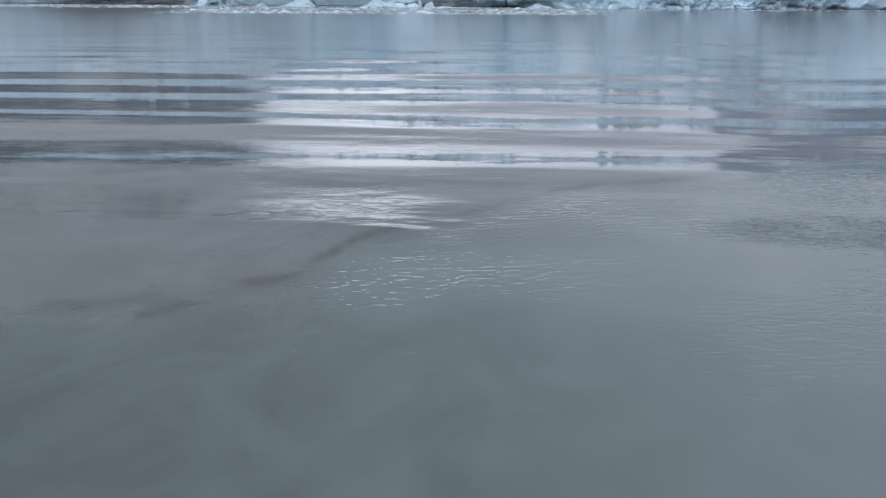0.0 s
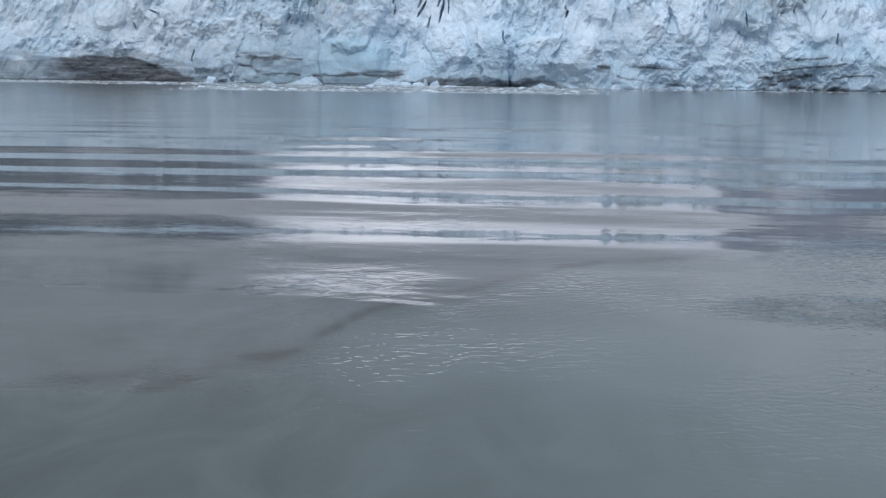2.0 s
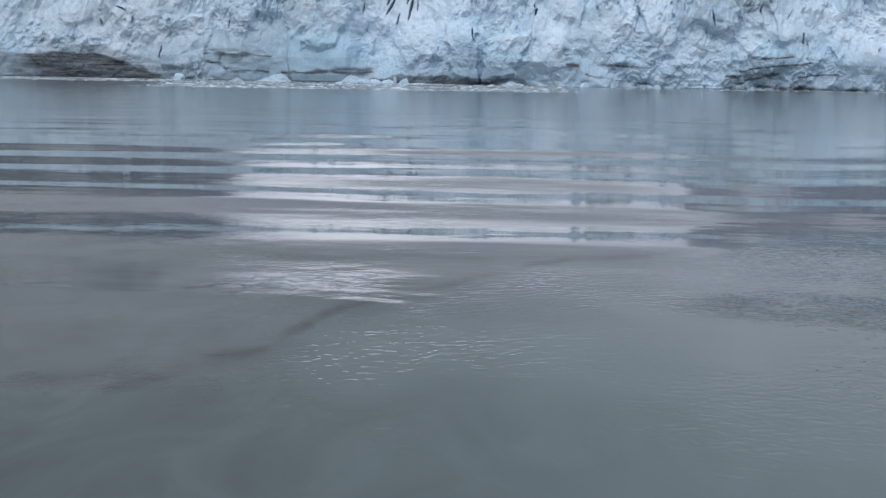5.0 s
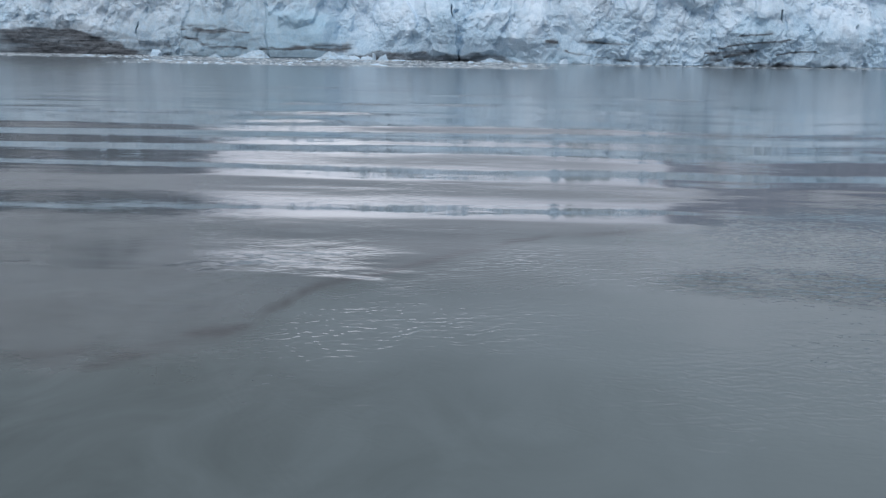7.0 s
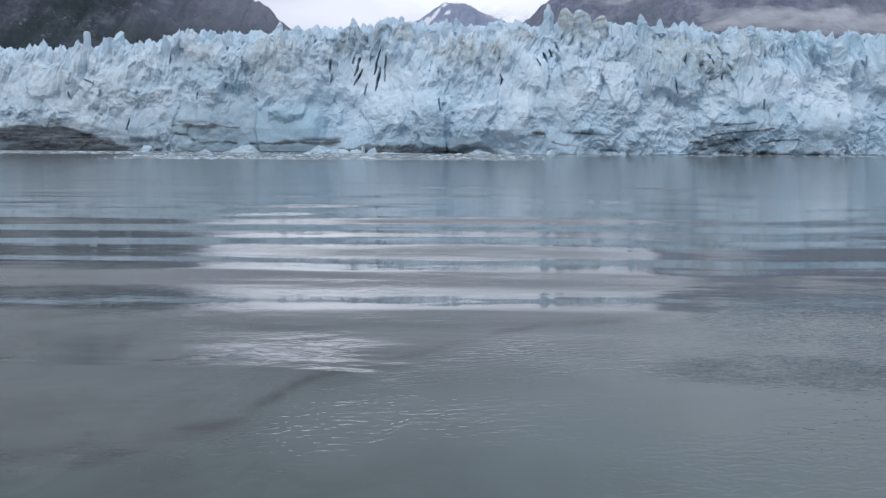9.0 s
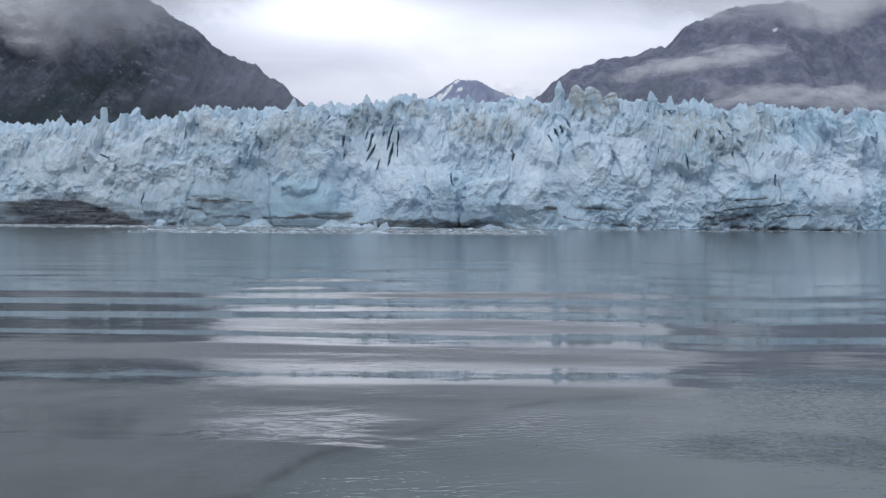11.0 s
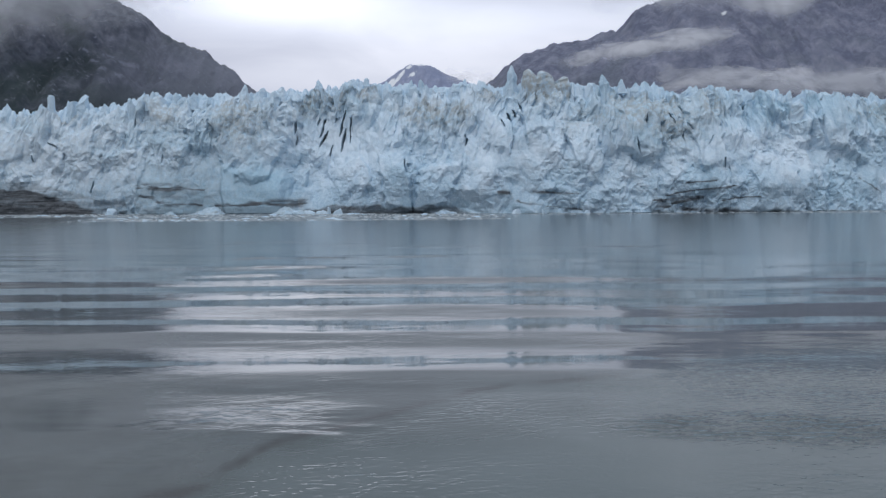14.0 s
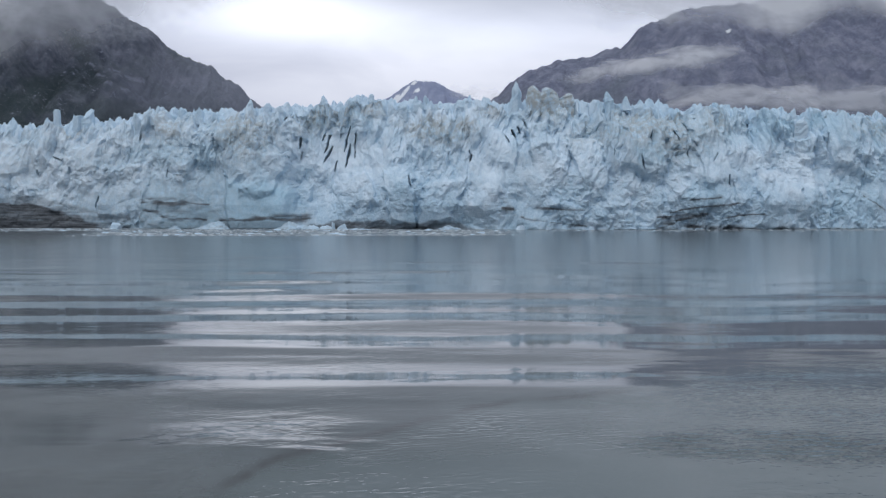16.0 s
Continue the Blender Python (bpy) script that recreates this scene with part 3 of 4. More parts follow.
    Xd = X + 0.9 * rough * (sml + 1.2 * med + 0.5) * smooth(S, 0.0, 0.1)
    # dirt
    wob = 2.2 * fbm(X / 18, Zs / 9, 51, 4)
    arch = np.interp(X, [-390, -340, -300, -275, -261, -245, -232, -215, -203, -190], [6, 10, 14, 16.5, 15.8, 13, 9, 5.5, 2.2, 1.0])
    strata = fbm(X / 13, (Zs + 0.05 * X) / 1.9, 441, 4)
    dirt = (1 - smooth(Zs - arch - 1.8 * wob - 1.8 * strata, -1.5, 1.2)) * (0.55 + 0.45 * smooth(X + 14 * strata, -306, -276)) * (0.86 + 0.14 * smooth(strata, -0.35, 0.0))
    dirt = np.maximum(dirt, 0.42 * (1 - smooth(Zs - arch - 6.0 - wob, -1, 1.5)) * smooth(strata, -0.25, 0.1))
    dirt *= 1 - smooth(X, -190, -182)
    rubble = np.exp(-(((X + 186) / 9) ** 2 + ((Zs - 3) / 6) ** 2))
    dirt = np.maximum(dirt, 0.9 * rubble * smooth(fbm(X / 4, Zs / 4, 447, 3), -0.1, 0.15))
    foot = (3.0 + 1.2 * np.exp(-((X + 5) / 30) ** 2) + 1.4 * np.exp(-((X + 58) / 14) ** 2) + 2.4 * fbm(X / 7, 0 * X, 59, 3)) * smooth(X, -95, -75) * (1 - smooth(X, 0, 22))
    foot += np.clip(0.15 + 1.2 * fbm(X / 20, 0 * X, 57, 3), 0, 0.9) * smooth(X, 20, 60)
    dirt = np.maximum(dirt, (0.74 + 0.22 * smooth(strata, -0.1, 0.2)) * (1 - smooth(Zs - foot - wob * 0.7, -0.8, 0.8)) * smooth(foot, 0.1, 0.4))
    dirt = np.maximum(dirt, 0.45 * smooth(X, -134, -128) * (1 - smooth(X, -90, -82)) * (1 - smooth(Zs, 3.5, 5.5)))
    for x0, z0, x1, z1, w in BANDS:
        d, t = segment_distance(X, Z + wob * 0.9, x0, z0, x1, z1)
        w = w * np.clip(0.85 + 1.9 * fbm(X / 7, Zs / 2, 431, 3), 0.05, 1.8)
        wisp = np.clip(0.95 + 0.9 * fbm(X / 6, Zs / 1.3, 433, 3), 0.5, 1.0)
        dirt = np.maximum(dirt, wisp * (1 - smooth(d, w * 0.2, w * 1.9)))
        dirt = np.maximum(dirt, 0.20 * wisp * (1 - smooth(d, w, w * 4.5)))
    grey = 0.48 * smooth(X, -179, -178) * (1 - smooth(X, -133, -125)) * (1 - smooth(Zs, 14, 19))
    dirt = np.maximum(dirt, grey * (0.6 + fbm(X / 9, Zs / 2.5, 71, 3)))
    silt = np.clip(smooth(fbm(X / 40, Zs / 30, 81, 3), 0.0, 0.4) * smooth(Zs, 35, 62), 0, 1)
    silt = np.maximum(silt, 0.38 * (1 - smooth(X, -170, -60)))
    for sx, sz, r in ((-128, 66, 10), (-62, 70, 12), (-45, 70, 8), (28, 72, 8), (62, 74, 14), (112, 60, 16), (-5, 60, 8), (-120, 56, 22), (-165, 60, 14), (-78, 68, 14), (135, 52, 18), (160, 62, 10)):
        silt = np.maximum(silt, np.exp(-(((X - sx) / r) ** 2 + ((Zs - sz) / (r * 0.8)) ** 2)))
    blue = np.clip(0.75 * slab * (0.85 + 0.8 * fbm(X / 8, Zs / 14, 411, 3)) + 0.7 * calm + 0.45 * smooth(X, 20, 120) * smooth(Zs, 42, 64) + 0.5 * smooth(fbm(X / 30, Zs / 22, 91, 3), 0.12, 0.4), 0, 1)
    tone = 0.25 * ta + 0.25 * tb + 0.3 * tc + 0.35 * td + 0.25 * high * (te + tf - 1) - 0.30 + 0.5 * grain
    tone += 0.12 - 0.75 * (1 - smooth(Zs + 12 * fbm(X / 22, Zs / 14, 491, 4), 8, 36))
    for sx, sz, rx, rz, amount in SHADES:
        tone += amount * np.exp(-(((X - sx) / rx) ** 2 + ((Zs - sz) / rz) ** 2)) * (0.8 + 0.8 * fbm(X / 6, Zs / 6, 461, 3))
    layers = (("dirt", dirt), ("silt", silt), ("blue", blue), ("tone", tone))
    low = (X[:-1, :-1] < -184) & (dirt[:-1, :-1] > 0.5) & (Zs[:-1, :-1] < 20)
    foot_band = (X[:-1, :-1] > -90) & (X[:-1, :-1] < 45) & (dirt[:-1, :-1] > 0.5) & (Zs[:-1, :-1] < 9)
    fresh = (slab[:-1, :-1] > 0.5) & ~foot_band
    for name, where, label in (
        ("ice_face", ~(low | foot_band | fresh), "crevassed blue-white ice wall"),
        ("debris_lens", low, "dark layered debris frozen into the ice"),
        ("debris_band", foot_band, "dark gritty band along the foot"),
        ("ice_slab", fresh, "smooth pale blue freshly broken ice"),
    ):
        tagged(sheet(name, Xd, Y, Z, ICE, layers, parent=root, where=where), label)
    # the broken upper surface behind the brink
    bs = np.concatenate([np.arange(0, 40, 0.8), np.arange(40, 130, 2.5), np.arange(130, 700, 30)])
    xs2 = np.arange(-390, 350, 0.8)
    X2, B2 = np.meshgrid(xs2, bs)
    brink = np.interp(xs2, xs, Y[-1])[None, :]
    Z2 = crest(X2) + crown(X2, B2) * (1.0 + 0.2 * smooth(B2, 0, 20)) + 0.03 * B2 - 0.05 * np.maximum(0, B2 - 60)
    Z2[0] -= 7
    Y2 = brink + B2 + 0.3
    t2 = hashed(np.floor(X2 / 5), np.floor(B2 / 5), 7) * 0.5
    sheet("upper_ice", X2, Y2, Z2, ICE, (("tone", t2), ("blue", 0.3 * smooth(X2, 60, 160))), parent=root)
    return root, xs, Y[-1]


def serac_mesh(seed, slim=0.15, sharp=0.7, blunt=0.16):
    """A leaning pillar of ice with broken sides and a worn, rounded head, one unit wide and high."""
    rng = random.Random(seed)
    n = rng.randint(9, 12)
    bm = bmesh.new()
    levels = [0.0, 0.18, 0.34, 0.48, 0.60, 0.70, 0.79, 0.87, 0.93, 0.975]
    lean = (rng.uniform(-0.22, 0.22), rng.uniform(-0.15, 0.15))
    taper = rng.uniform(slim, sharp)
    angles = [(i + rng.uniform(-0.3, 0.3)) / n * 2 * math.pi for i in range(n)]
    # a squarish outline, turned at random
    square = rng.uniform(0, 1.6)
    radii = [rng.uniform(0.46, 0.58) / max(abs(math.cos(a + square)), abs(math.sin(a + square))) ** 0.7 for a in angles]
    notch, slope = rng.uniform(0, 6.3), rng.uniform(0.02, 0.14)
    rings = []
    for k, z in enumerate(levels):
        head = math.sqrt(max(0.0, 1 - max(0.0, (z - 1 + blunt) / blunt) ** 2)) if z > 1 - blunt else 1.0
        loose = min(1.0, blunt / 0.16)
        w = (1 - z * taper) * head * (1 + loose * rng.uniform(-0.08, 0.06))
        ring = []
        for a, r in zip(angles, radii):
            rr = r * w * (1 + (0.3 + 0.7 * loose) * rng.uniform(-0.12, 0.10))
            drop = slope * (1 + math.cos(a + notch)) * z ** 3
            ring.append(bm.verts.new((lean[0] * z + math.cos(a) * rr, lean[1] * z + math.sin(a) * rr, z - drop + (rng.uniform(-0.025, 0.025) if k else 0))))
        rings.append(ring)
    peak = bm.verts.new((lean[0] + rng.uniform(-0.06, 0.06), lean[1], rng.uniform(0.97, 1.02) - slope))
    for lo, hi in zip(rings, rings[1:]):
        for i in range(n):
            j = (i + 1) % n
            bm.faces.new((lo[i], lo[j], hi[j]))
            bm.faces.new((lo[i], hi[j], hi[i]))
    for i in range(n):
        bm.faces.new((rings[-1][i], rings[-1][(i + 1) % n], peak))
    bm.faces.new(rings[0][::-1])
    me = bpy.data.meshes.new("serac")
    bm.to_mesh(me)
    bm.free()
    me.materials.append(ICE)
    return me


# pinnacles that stand out on the skyline: x, top z, width, height, depth behind the brink
PINNACLES = [
    (-274, 65.8, 8, 22, 6), (-264, 68.1, 9, 26, 7), (-252.5, 65.1, 7, 20, 6), (-235.3, 72.3, 3.3, 14, 3), (-218.5, 73.4, 7.2, 26, 6), (-241.5, 67.2, 5, 12, 4), (-224, 69, 5, 13, 4), (-203, 67, 6, 12, 5),
    (-173, 74, 6, 12, 4), (-158, 73, 7, 12, 4), (-150, 73.5, 5, 11, 5), (-117, 78, 4, 10, 6), (-108, 76.5, 5, 10, 6), (-95, 77, 6, 10, 5),
    (-73, 81.5, 5.5, 13, 5), (-63, 77, 4, 9, 5), (-55, 79, 4.5, 10, 6), (-44, 82, 5, 13, 5), (-17, 80, 5, 10, 6), (-10, 80, 4, 9, 6), (27, 79, 5, 10, 6),
    (43.5, 88.5, 6.0, 24, 4), (98.5, 82, 6.5, 18, 5), (109, 79, 4, 9, 6), (209, 72, 5, 12, 4), (226, 72.5, 6, 12, 4), (240, 71, 6, 12, 4), (254, 70.5, 6, 11, 5),
]


def seracs(root, xs, brink):
    forms = [serac_mesh(900 + i) for i in range(14)]
    peaks = [serac_mesh(950 + i, 0.5, 0.82) for i in range(10)]
    slabs = [serac_mesh(970 + i, 0.02, 0.22, 0.09) for i in range(6)]
    domes = [serac_mesh(980 + i, 0.25, 0.45, 0.55) for i in range(4)]
    rng = random.Random(4)
    for i, (x, top_z, w, h, b) in enumerate(PINNACLES):
        ob = new("serac", peaks[i % len(peaks)] if x > -200 else domes[i % len(domes)] if x < -238 or x > -210 else slabs[i % len(slabs)])
        ob.parent = root
        y = float(np.interp(x, xs, brink)) + b
        ob.matrix_basis = Matrix.LocRotScale((x, y, top_z - h), Euler((0, 0, rng.uniform(0, 6.3))), ((1.7 if x > -200 else 1.2) * w, 1.3 * w, h))
    # the broad silt-stained block on the brink
    block = serac_mesh(923, 0.05, 0.25, 0.30)
    block.attributes.new("silt", "FLOAT", "POINT").data.foreach_set("value", np.full(len(block.vertices), 1.15, np.float32))
    for x, top_z, w, h, b in ((56.5, 86, 14, 26, 5), (64, 84.5, 18, 24, 6), (72, 81, 13, 18, 7)):
        ob = tagged(new("serac", block), "brown-stained broad block of ice")
        ob.parent = root
        ob.matrix_basis = Matrix.LocRotScale((x, float(np.interp(x, xs, brink)) + b, top_z - h), Euler((0, 0.1, x)), (w, w * 0.7, h))
    # ranks along and behind the brink, then leaning blades on the upper wall
    for b, gap in ((3.5, 9), (8, 9), (16, 12)):
        x = -330.0 + rng.uniform(0, 6)
        while x < 300:
            w = rng.uniform(4, 10)
            h = rng.uniform(15, 22)
            ob = new("serac", rng.choice(forms))
            ob.parent = root
            y = float(np.interp(x, xs, brink)) + b + rng.uniform(-1, 3)
            top_z = float(crest(x)) + rng.uniform(-3.0, 3.6) + 0.03 * b
            ob.matrix_basis = Matrix.LocRotScale((x, y, top_z - h), Euler((rng.uniform(-0.12, 0.12), rng.uniform(-0.15, 0.15), rng.uniform(0, 6.3))), (w, w, h))
            x += gap * rng.uniform(0.6, 1.5)


# ---- mountains ----
def mountain(name, ridge_x, ridge_z, y_ridge, run, material, label, seed, rough, snow=(), bare=()):
    xs = np.linspace(ridge_x[0], ridge_x[-1], 520)
    bs = np.linspace(-0.25, 1.0, 200)
    X, B = np.meshgrid(xs, bs)
    R = np.interp(X, ridge_x, ridge_z) + rough * 0.16 * fbm(X / (run * 0.05), 0 * X, seed + 5, 5, 0.6)
    Y = y_ridge - B * run
    fall = np.where(B > 0, 1 - np.maximum(B, 0) ** 1.15, 1 + 1.5 * B)
    n = fbm(X / (run * 0.35) + 0.3 * B, B * 1.6, seed, 6, 0.55)
    gully = np.abs(fbm(X / (run * 0.16) + 0.8 * B, B * 1.1, seed + 9, 5, 0.55)) + 0.5 * np.abs(fbm(X / (run * 0.045) + 0.5 * B, B * 2.2, seed + 14, 4, 0.55))
    Z = R * fall + rough * (n * smooth(B, -0.05, 0.25) - 0.8 * gully * smooth(B, 0.0, 0.2)) + 0.20 * rough * fbm(X / (run * 0.04), B * 12, seed + 20, 5, 0.6)
    cover = {}
    for kind, spots in (("snow", snow), ("bare", bare)):
        s = np.zeros(X.shape)
        for cx, cb, rx, rb in spots:
            if kind == "snow":
                d = ((X - cx + (B - cb) * run * 0.3) / rx) ** 2 + ((B - cb) / rb) ** 2 + 1.3 * fbm(X / (rx * 0.8), B / (rb * 0.8), seed + 31, 3)
            else:
                d = ((X - cx) / rx) ** 2 + ((Z - 20 - cb + 0.25 * (X - cx)) / rb) ** 2 + 1.3 * fbm(X / (rx * 0.5), Z / (rb * 0.7), seed + 31, 4)
            s = np.maximum(s, 1 - smooth(d, 0.7, 1.0))
        # upper right slope: bare rock, paled also for the haze over it
        if bare and kind == "bare":
            s = np.maximum(s, 0.75 * smooth(X + 60 * fbm(X / 70, Z / 40, seed + 33, 4), -520, -380) * smooth(Z, 120, 190))
        cover[kind] = s[::-1]
    ob = sheet(name, X[::-1], Y[::-1], Z[::-1] - 20, material, cover.items(), flat=False)
    tagged(ob, label, "mountain")


def mountains():
    mountain("mountain_west", [-1500, -1100, -725, -600, -540, -503, -461, -429, -373, -304, -240, -180, -100], [470, 460, 430, 385, 345, 325, 300, 268, 244, 192, 150, 100, 20],
             1800, 560, ROCK_DARK, "dark wet rock mountain with scrub, its top in cloud", 11, 45, (), ((-465, 194, 13, 4), (-491, 206, 7, 2.2), (-483, 181, 6, 2.4), (-462, 172, 6, 3), (-416, 164, 7, 2.5), (-505, 195, 6, 2), (-523, 213, 7, 2)))
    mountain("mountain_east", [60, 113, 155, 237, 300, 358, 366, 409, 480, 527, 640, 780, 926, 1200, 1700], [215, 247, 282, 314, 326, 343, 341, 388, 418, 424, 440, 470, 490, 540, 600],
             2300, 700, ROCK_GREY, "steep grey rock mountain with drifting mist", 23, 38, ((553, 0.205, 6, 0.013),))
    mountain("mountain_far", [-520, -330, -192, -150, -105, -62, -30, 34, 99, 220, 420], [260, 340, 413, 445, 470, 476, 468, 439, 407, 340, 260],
             4200, 900, ROCK_FAR, "distant haze-blue peak with snow patches", 37, 40, ((-150, 0.10, 22, 0.05), (-112, 0.03, 12, 0.02), (-62, 0.008, 14, 0.012), (-188, 0.10, 20, 0.05), (-95, 0.09, 9, 0.03)))


def cloud_bank(x0, x1, z0, z1, y, rise, density, top, low, seed, label, material=None, lean=1.1):
    """A lumpy bank of mist lying along a slope. top: how much of it stays dense up to its upper edge."""
    X, V = np.meshgrid(np.linspace(x0, x1, 90), np.linspace(0, 1, 40))
    u = (X - x0) / (x1 - x0)
    Z = z0 + V * (z1 - z0) + rise * (u - 0.5) + 0.18 * (z1 - z0) * fbm(X / 90, V * 2, seed, 3)
    Y = y - lean * (z1 - z0) / 2 + lean * (z1 - z0) * V - 30 * np.sin(math.pi * V) * np.sin(math.pi * u) + 8 * fbm(X / 160, Z / 120, seed + 3, 2)
    d = density * smooth(u, 0, 0.3) * (1 - smooth(u, 0.7, 1)) * smooth(V, 0, low) * (1 - (1 - top) * smooth(V, 0.5, 1))
    ob = sheet("cloud_bank", X, Y, Z, material or MIST, (("thick", d),), flat=False)
    tagged(ob, label, "cloud", kind="stuff")


def clouds():
    cloud_bank(290, 660, 136, 212, 1800, -4, 1.35, 0.0, 0.5, 3, "low white mist bank at a mountain foot")
    cloud_bank(420, 1300, 132, 212, 1770, 8, 1.45, 0.0, 0.5, 4, "low white mist bank at a mountain foot")
    cloud_bank(165, 525, 202, 262, 1800, 66, 1.2, 0.0, 0.5, 6, "thin white mist streak on a rock slope")
    cloud_bank(60, 1500, 228, 480, 1560, 30, 1.7, 1.0, 0.32, 9, "grey cloud hanging over a mountain top", CLOUD, 0.7)
    cloud_bank(-1500, -180, 198, 480, 1530, -30, 1.5, 1.0, 0.42, 12, "grey cloud hanging over a mountain top", CLOUD, 0.0)
    cloud_bank(-800, -480, 150, 300, 1330, -20, 0.62, 0.3, 0.5, 15, "thin grey mist trailing down a dark slope")
    cloud_bank(-10, 190, 265, 355, 3200, -20, 0.45, 0.3, 0.5, 18, "pale mist beside a distant peak", CLOUD, 0.0)


# ---- ice afloat and fallen at the foot ----
def chunk_mesh(name, seed, flatness, points=14):
    """An angular lump of broken ice, one unit across, its foot at zero."""
    rng = random.Random(seed)
    bm = bmesh.new()
    for _ in range(points):
        a = rng.uniform(0, 2 * math.pi)
        r = math.sqrt(rng.uniform(0.25, 1)) * 0.5
        z = rng.random() ** 1.6 * flatness * (1.15 - 1.1 * r)
        bm.verts.new((math.cos(a) * r, math.sin(a) * r * rng.uniform(0.6, 1), z))
    for i in range(7):
        a = i / 7 * 2 * math.pi + rng.uniform(-0.3, 0.3)
        bm.verts.new((math.cos(a) * 0.5, math.sin(a) * 0.42, -0.12 * flatness))
    hull = bmesh.ops.convex_hull(bm, input=bm.verts)
    bmesh.ops.delete(bm, geom=list({g for g in hull["geom_interior"] + hull["geom_unused"] if isinstance(g, bmesh.types.BMVert)}), context="VERTS")
    me = bpy.data.meshes.new(name)
    bm.to_mesh(me)
    bm.free()
    me.materials.append(ICE)
    return me


def brash_density(x, y):
    main = smooth(x, -190, -165) * (1 - smooth(x, 10, 45)) * smooth(y, 528, 546) * (1 - smooth(y, 640, 655))
    strip = smooth(y, 600, 622) * (1 - smooth(x, -175, -140)) * 0.9
    right = 0.35 * smooth(x, 30, 60) * smooth(y, 600, 618)
    streak = fbm(x / 30, y / 7, 303, 4)
    return np.clip(np.maximum(np.maximum(main, strip), right) * (0.80 + 1.6 * streak), 0, 1)


def brash():
    rng = np.random.RandomState(8)
    n = 60000
    x, y = rng.uniform(-340, 290, n), rng.uniform(525, 660, n)
    keep = (rng.rand(n) < brash_density(x, y)) & (y < shore(x) - 1)
    x, y = x[keep], y[keep]
    size = 0.4 + 1.5 * rng.rand(len(x)) ** 3
    verts, faces = [], []
    for px, py, w in zip(x, y, size):
        k = len(verts)
        m = 5
        turn, h = rng.uniform(0, 6.3), w * rng.uniform(0.03, 0.12)
        ring = [(math.cos(turn + i * 1.2566) * w * rng.uniform(0.5, 1.0), math.sin(turn + i * 1.2566) * w * rng.uniform(0.4, 0.8)) for i in range(m)]
        verts += [(px + a, py + b, -0.05) for a, b in ring] + [(px + a * 0.7, py + b * 0.7, h * rng.uniform(0.6, 1.2)) for a, b in ring]
        faces += [(k + i, k + (i + 1) % m, k + m + (i + 1) % m, k + m + i) for i in range(m)] + [tuple(k + m + i for i in range(m))]
    me = bpy.data.meshes.new("brash_ice")
    me.from_pydata(verts, [], faces)
    me.materials.append(SLUSH)
    tagged(new("brash_ice", me), "loose white brash ice floating at the glacier foot", "brash ice", kind="stuff")
    forms = [chunk_mesh("ice_floe", 40 + i, 0.35) for i in range(8)]
    pick = random.Random(12)
    made = 0
    while made < 130:
        fx, fy = pick.uniform(-250, 120), pick.uniform(530, 645)
        if fy > float(shore(np.array(fx))) - 6 or pick.random() > float(brash_density(np.array(fx), np.array(fy))):
            continue
        w = 1.8 + 4.0 * pick.random() ** 2.5
        ob = new("ice_floe", pick.choice(forms))
        ob.matrix_basis = Matrix.LocRotScale((fx, fy, 0.0), Euler((0, 0, pick.uniform(0, 6.3))), (w, w * 0.8, w * 0.5))
        tagged(ob, "small white ice floe among loose brash ice", "ice floe", "floes at the glacier foot")
        made += 1


# fallen blocks at the foot of the wall: x, width, depth, height, metres in front of the foot, turn
FALLEN = [(-127.5, 2.2, 2, 4.6, 3, 20), (-75.5, 7, 5, 3.5, 3, 30), (-69, 6, 5, 3, 4, 5), (-58.5, 7, 2.5, 6.5, 4, 25), (-63.5, 3, 2.5, 5.5, 6, 60), (-66, 6, 5, 3.5, 6, 10), (-83, 7, 5, 3, 4, 60), (2, 5, 4, 3, 3, 30), (44, 6, 5, 4, 1, 0), (84, 5, 4, 3.5, 1, 15), (-192, 8, 6, 5, 1, 50), (60, 5, 4, 4, 1, 70)]


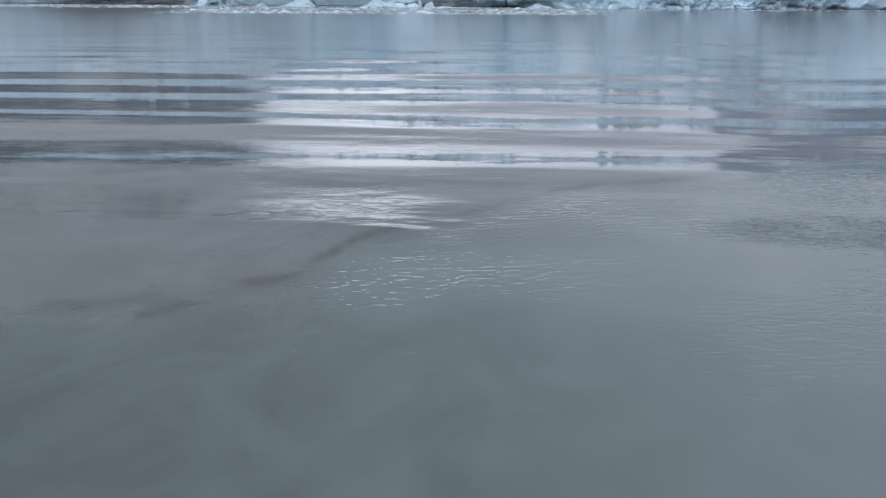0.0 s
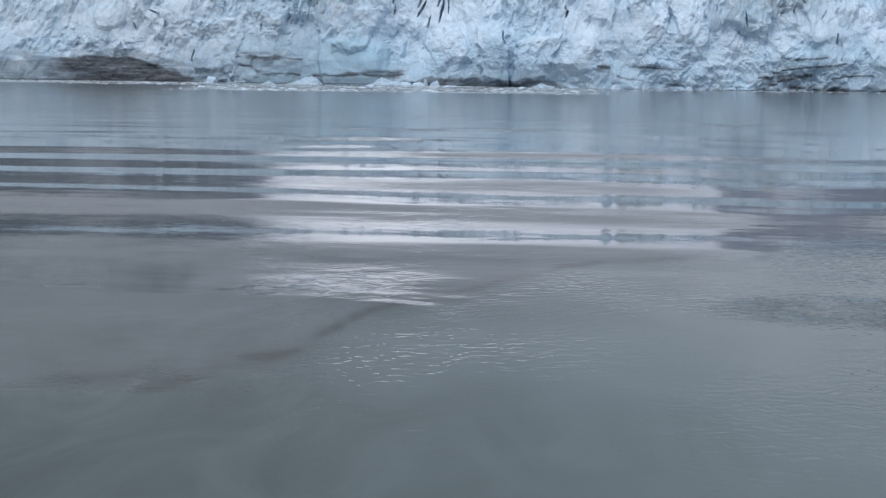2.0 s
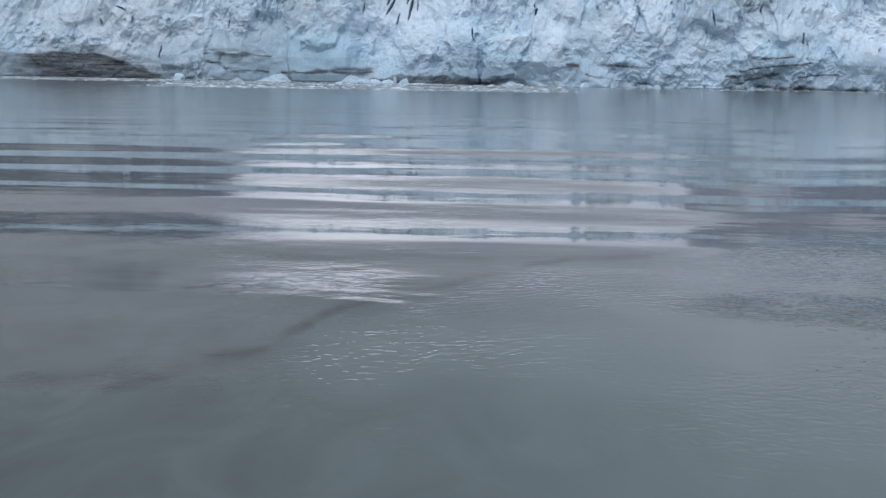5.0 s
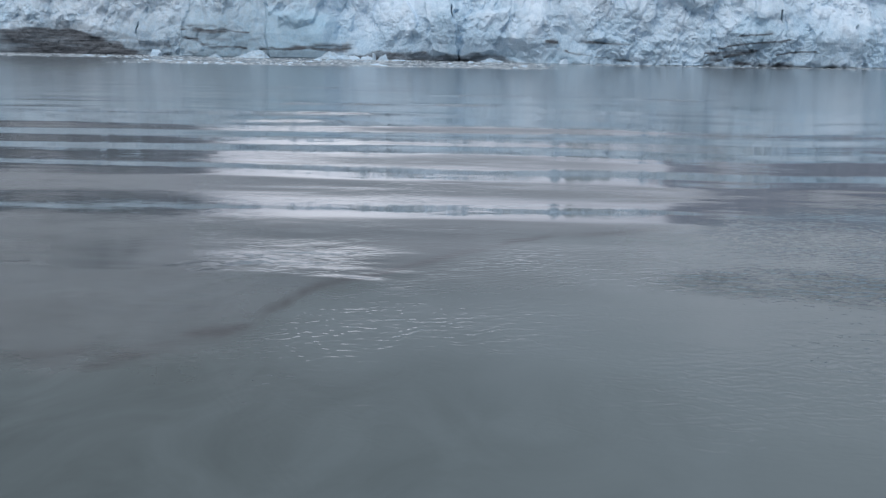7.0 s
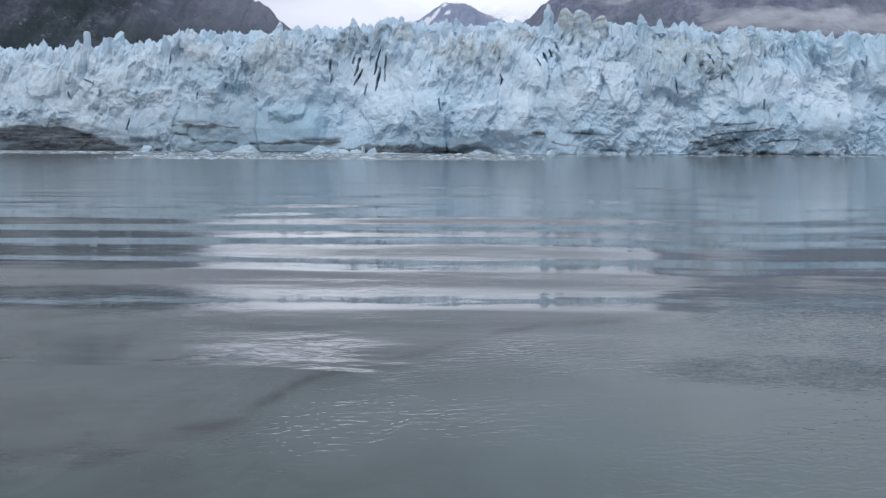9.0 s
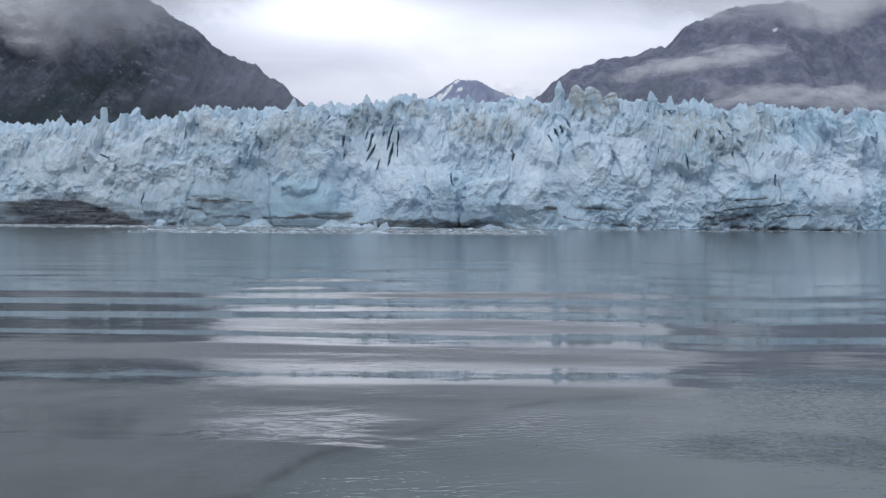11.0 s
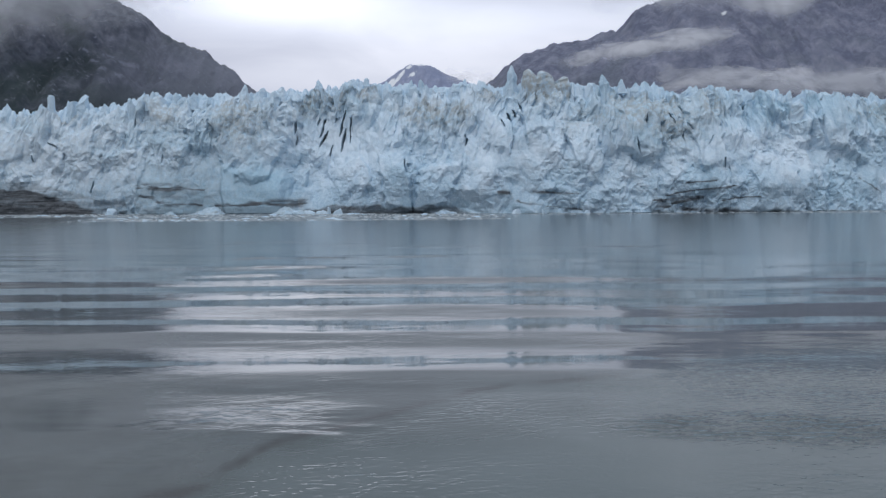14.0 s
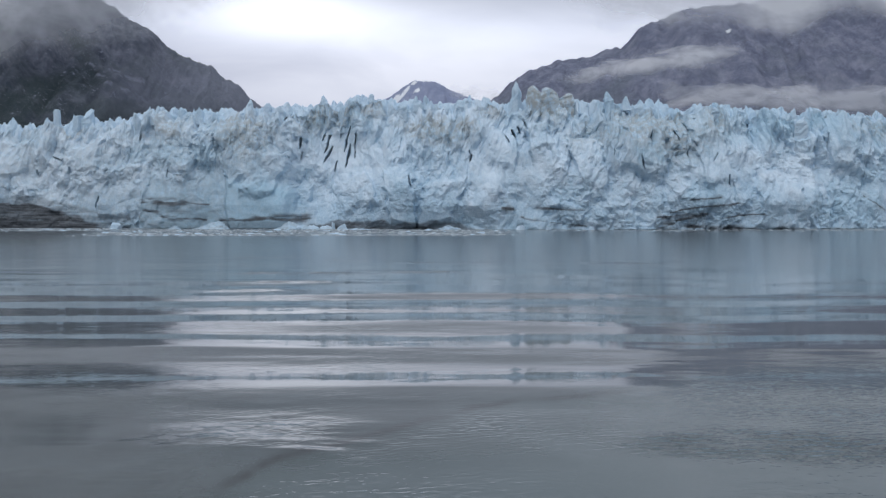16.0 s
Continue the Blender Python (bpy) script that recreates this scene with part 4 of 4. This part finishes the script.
# mounds of crushed ice leaning on the wall: from x to x, x of the peak, height, depth, metres in front of the foot
MOUNDS = [(-149, -124, -130, 4.8, 9, 3), (-161, -151, -156, 2.4, 5, 5), (-99, -64, -90, 4.4, 9, 2), (-4, 12, 3, 2.6, 4, 2)]


def ice_mounds():
    for k, (x0, x1, peak, h, depth, out) in enumerate(MOUNDS):
        X, V = np.meshgrid(np.linspace(x0, x1, 70), np.linspace(0, 1, 36))
        side = np.where(X < peak, (X - x0) / (peak - x0), (x1 - X) / (x1 - peak))
        ridge = h * smooth(side, 0, 1.15) * (1 + 0.5 * fbm(X / 3.5, 0 * X, 551 + k, 3))
        Z = ridge * (1 - V) ** 0.9 + (0.9 * fbm(X / 3.0, V * 4, 501 + k, 4) + 0.5 * np.abs(fbm(X / 1.3, V * 8, 511 + k, 3))) * smooth(side, 0, 0.3) * (1 - 0.6 * V) - 0.25
        Y = shore(X) - 4 - out - depth * V * (0.35 + 0.65 * np.clip(side, 0, 1)) + 0.8 * fbm(X / 2.5, V * 5, 521 + k, 3)
        X = X + 0.7 * fbm(X / 2.2, V * 6, 531 + k, 3)
        ob = sheet("ice_mound", X[::-1], Y[::-1], Z[::-1], ICE, (("tone", -0.7 + 0.9 * fbm(X / 2, V * 6, 541 + k, 3)[::-1]), ("silt", 0.55 + 0.5 * fbm(X / 2.5, V * 5, 561 + k, 3)[::-1])))
        tagged(ob, "white mound of crushed ice slumped against the cliff foot", "ice mound", "ice mounds")


def fallen_blocks():
    for i, (x, w, d, h, out, turn) in enumerate(FALLEN):
        ob = new("ice_block", chunk_mesh("ice_block", 70 + i, 1.0, 12))
        y = float(shore(np.array(x))) - out - 7
        ob.matrix_basis = Matrix.LocRotScale((x, y, -0.1), Euler((0, 0, radians(turn))), (w, d, h))
        tagged(ob, "white broken ice block fallen at the cliff foot", "ice block", "fallen ice blocks")


water()
root, xs, brink = glacier()
seracs(root, xs, brink)
mountains()
clouds()
brash()
fallen_blocks()
ice_mounds()
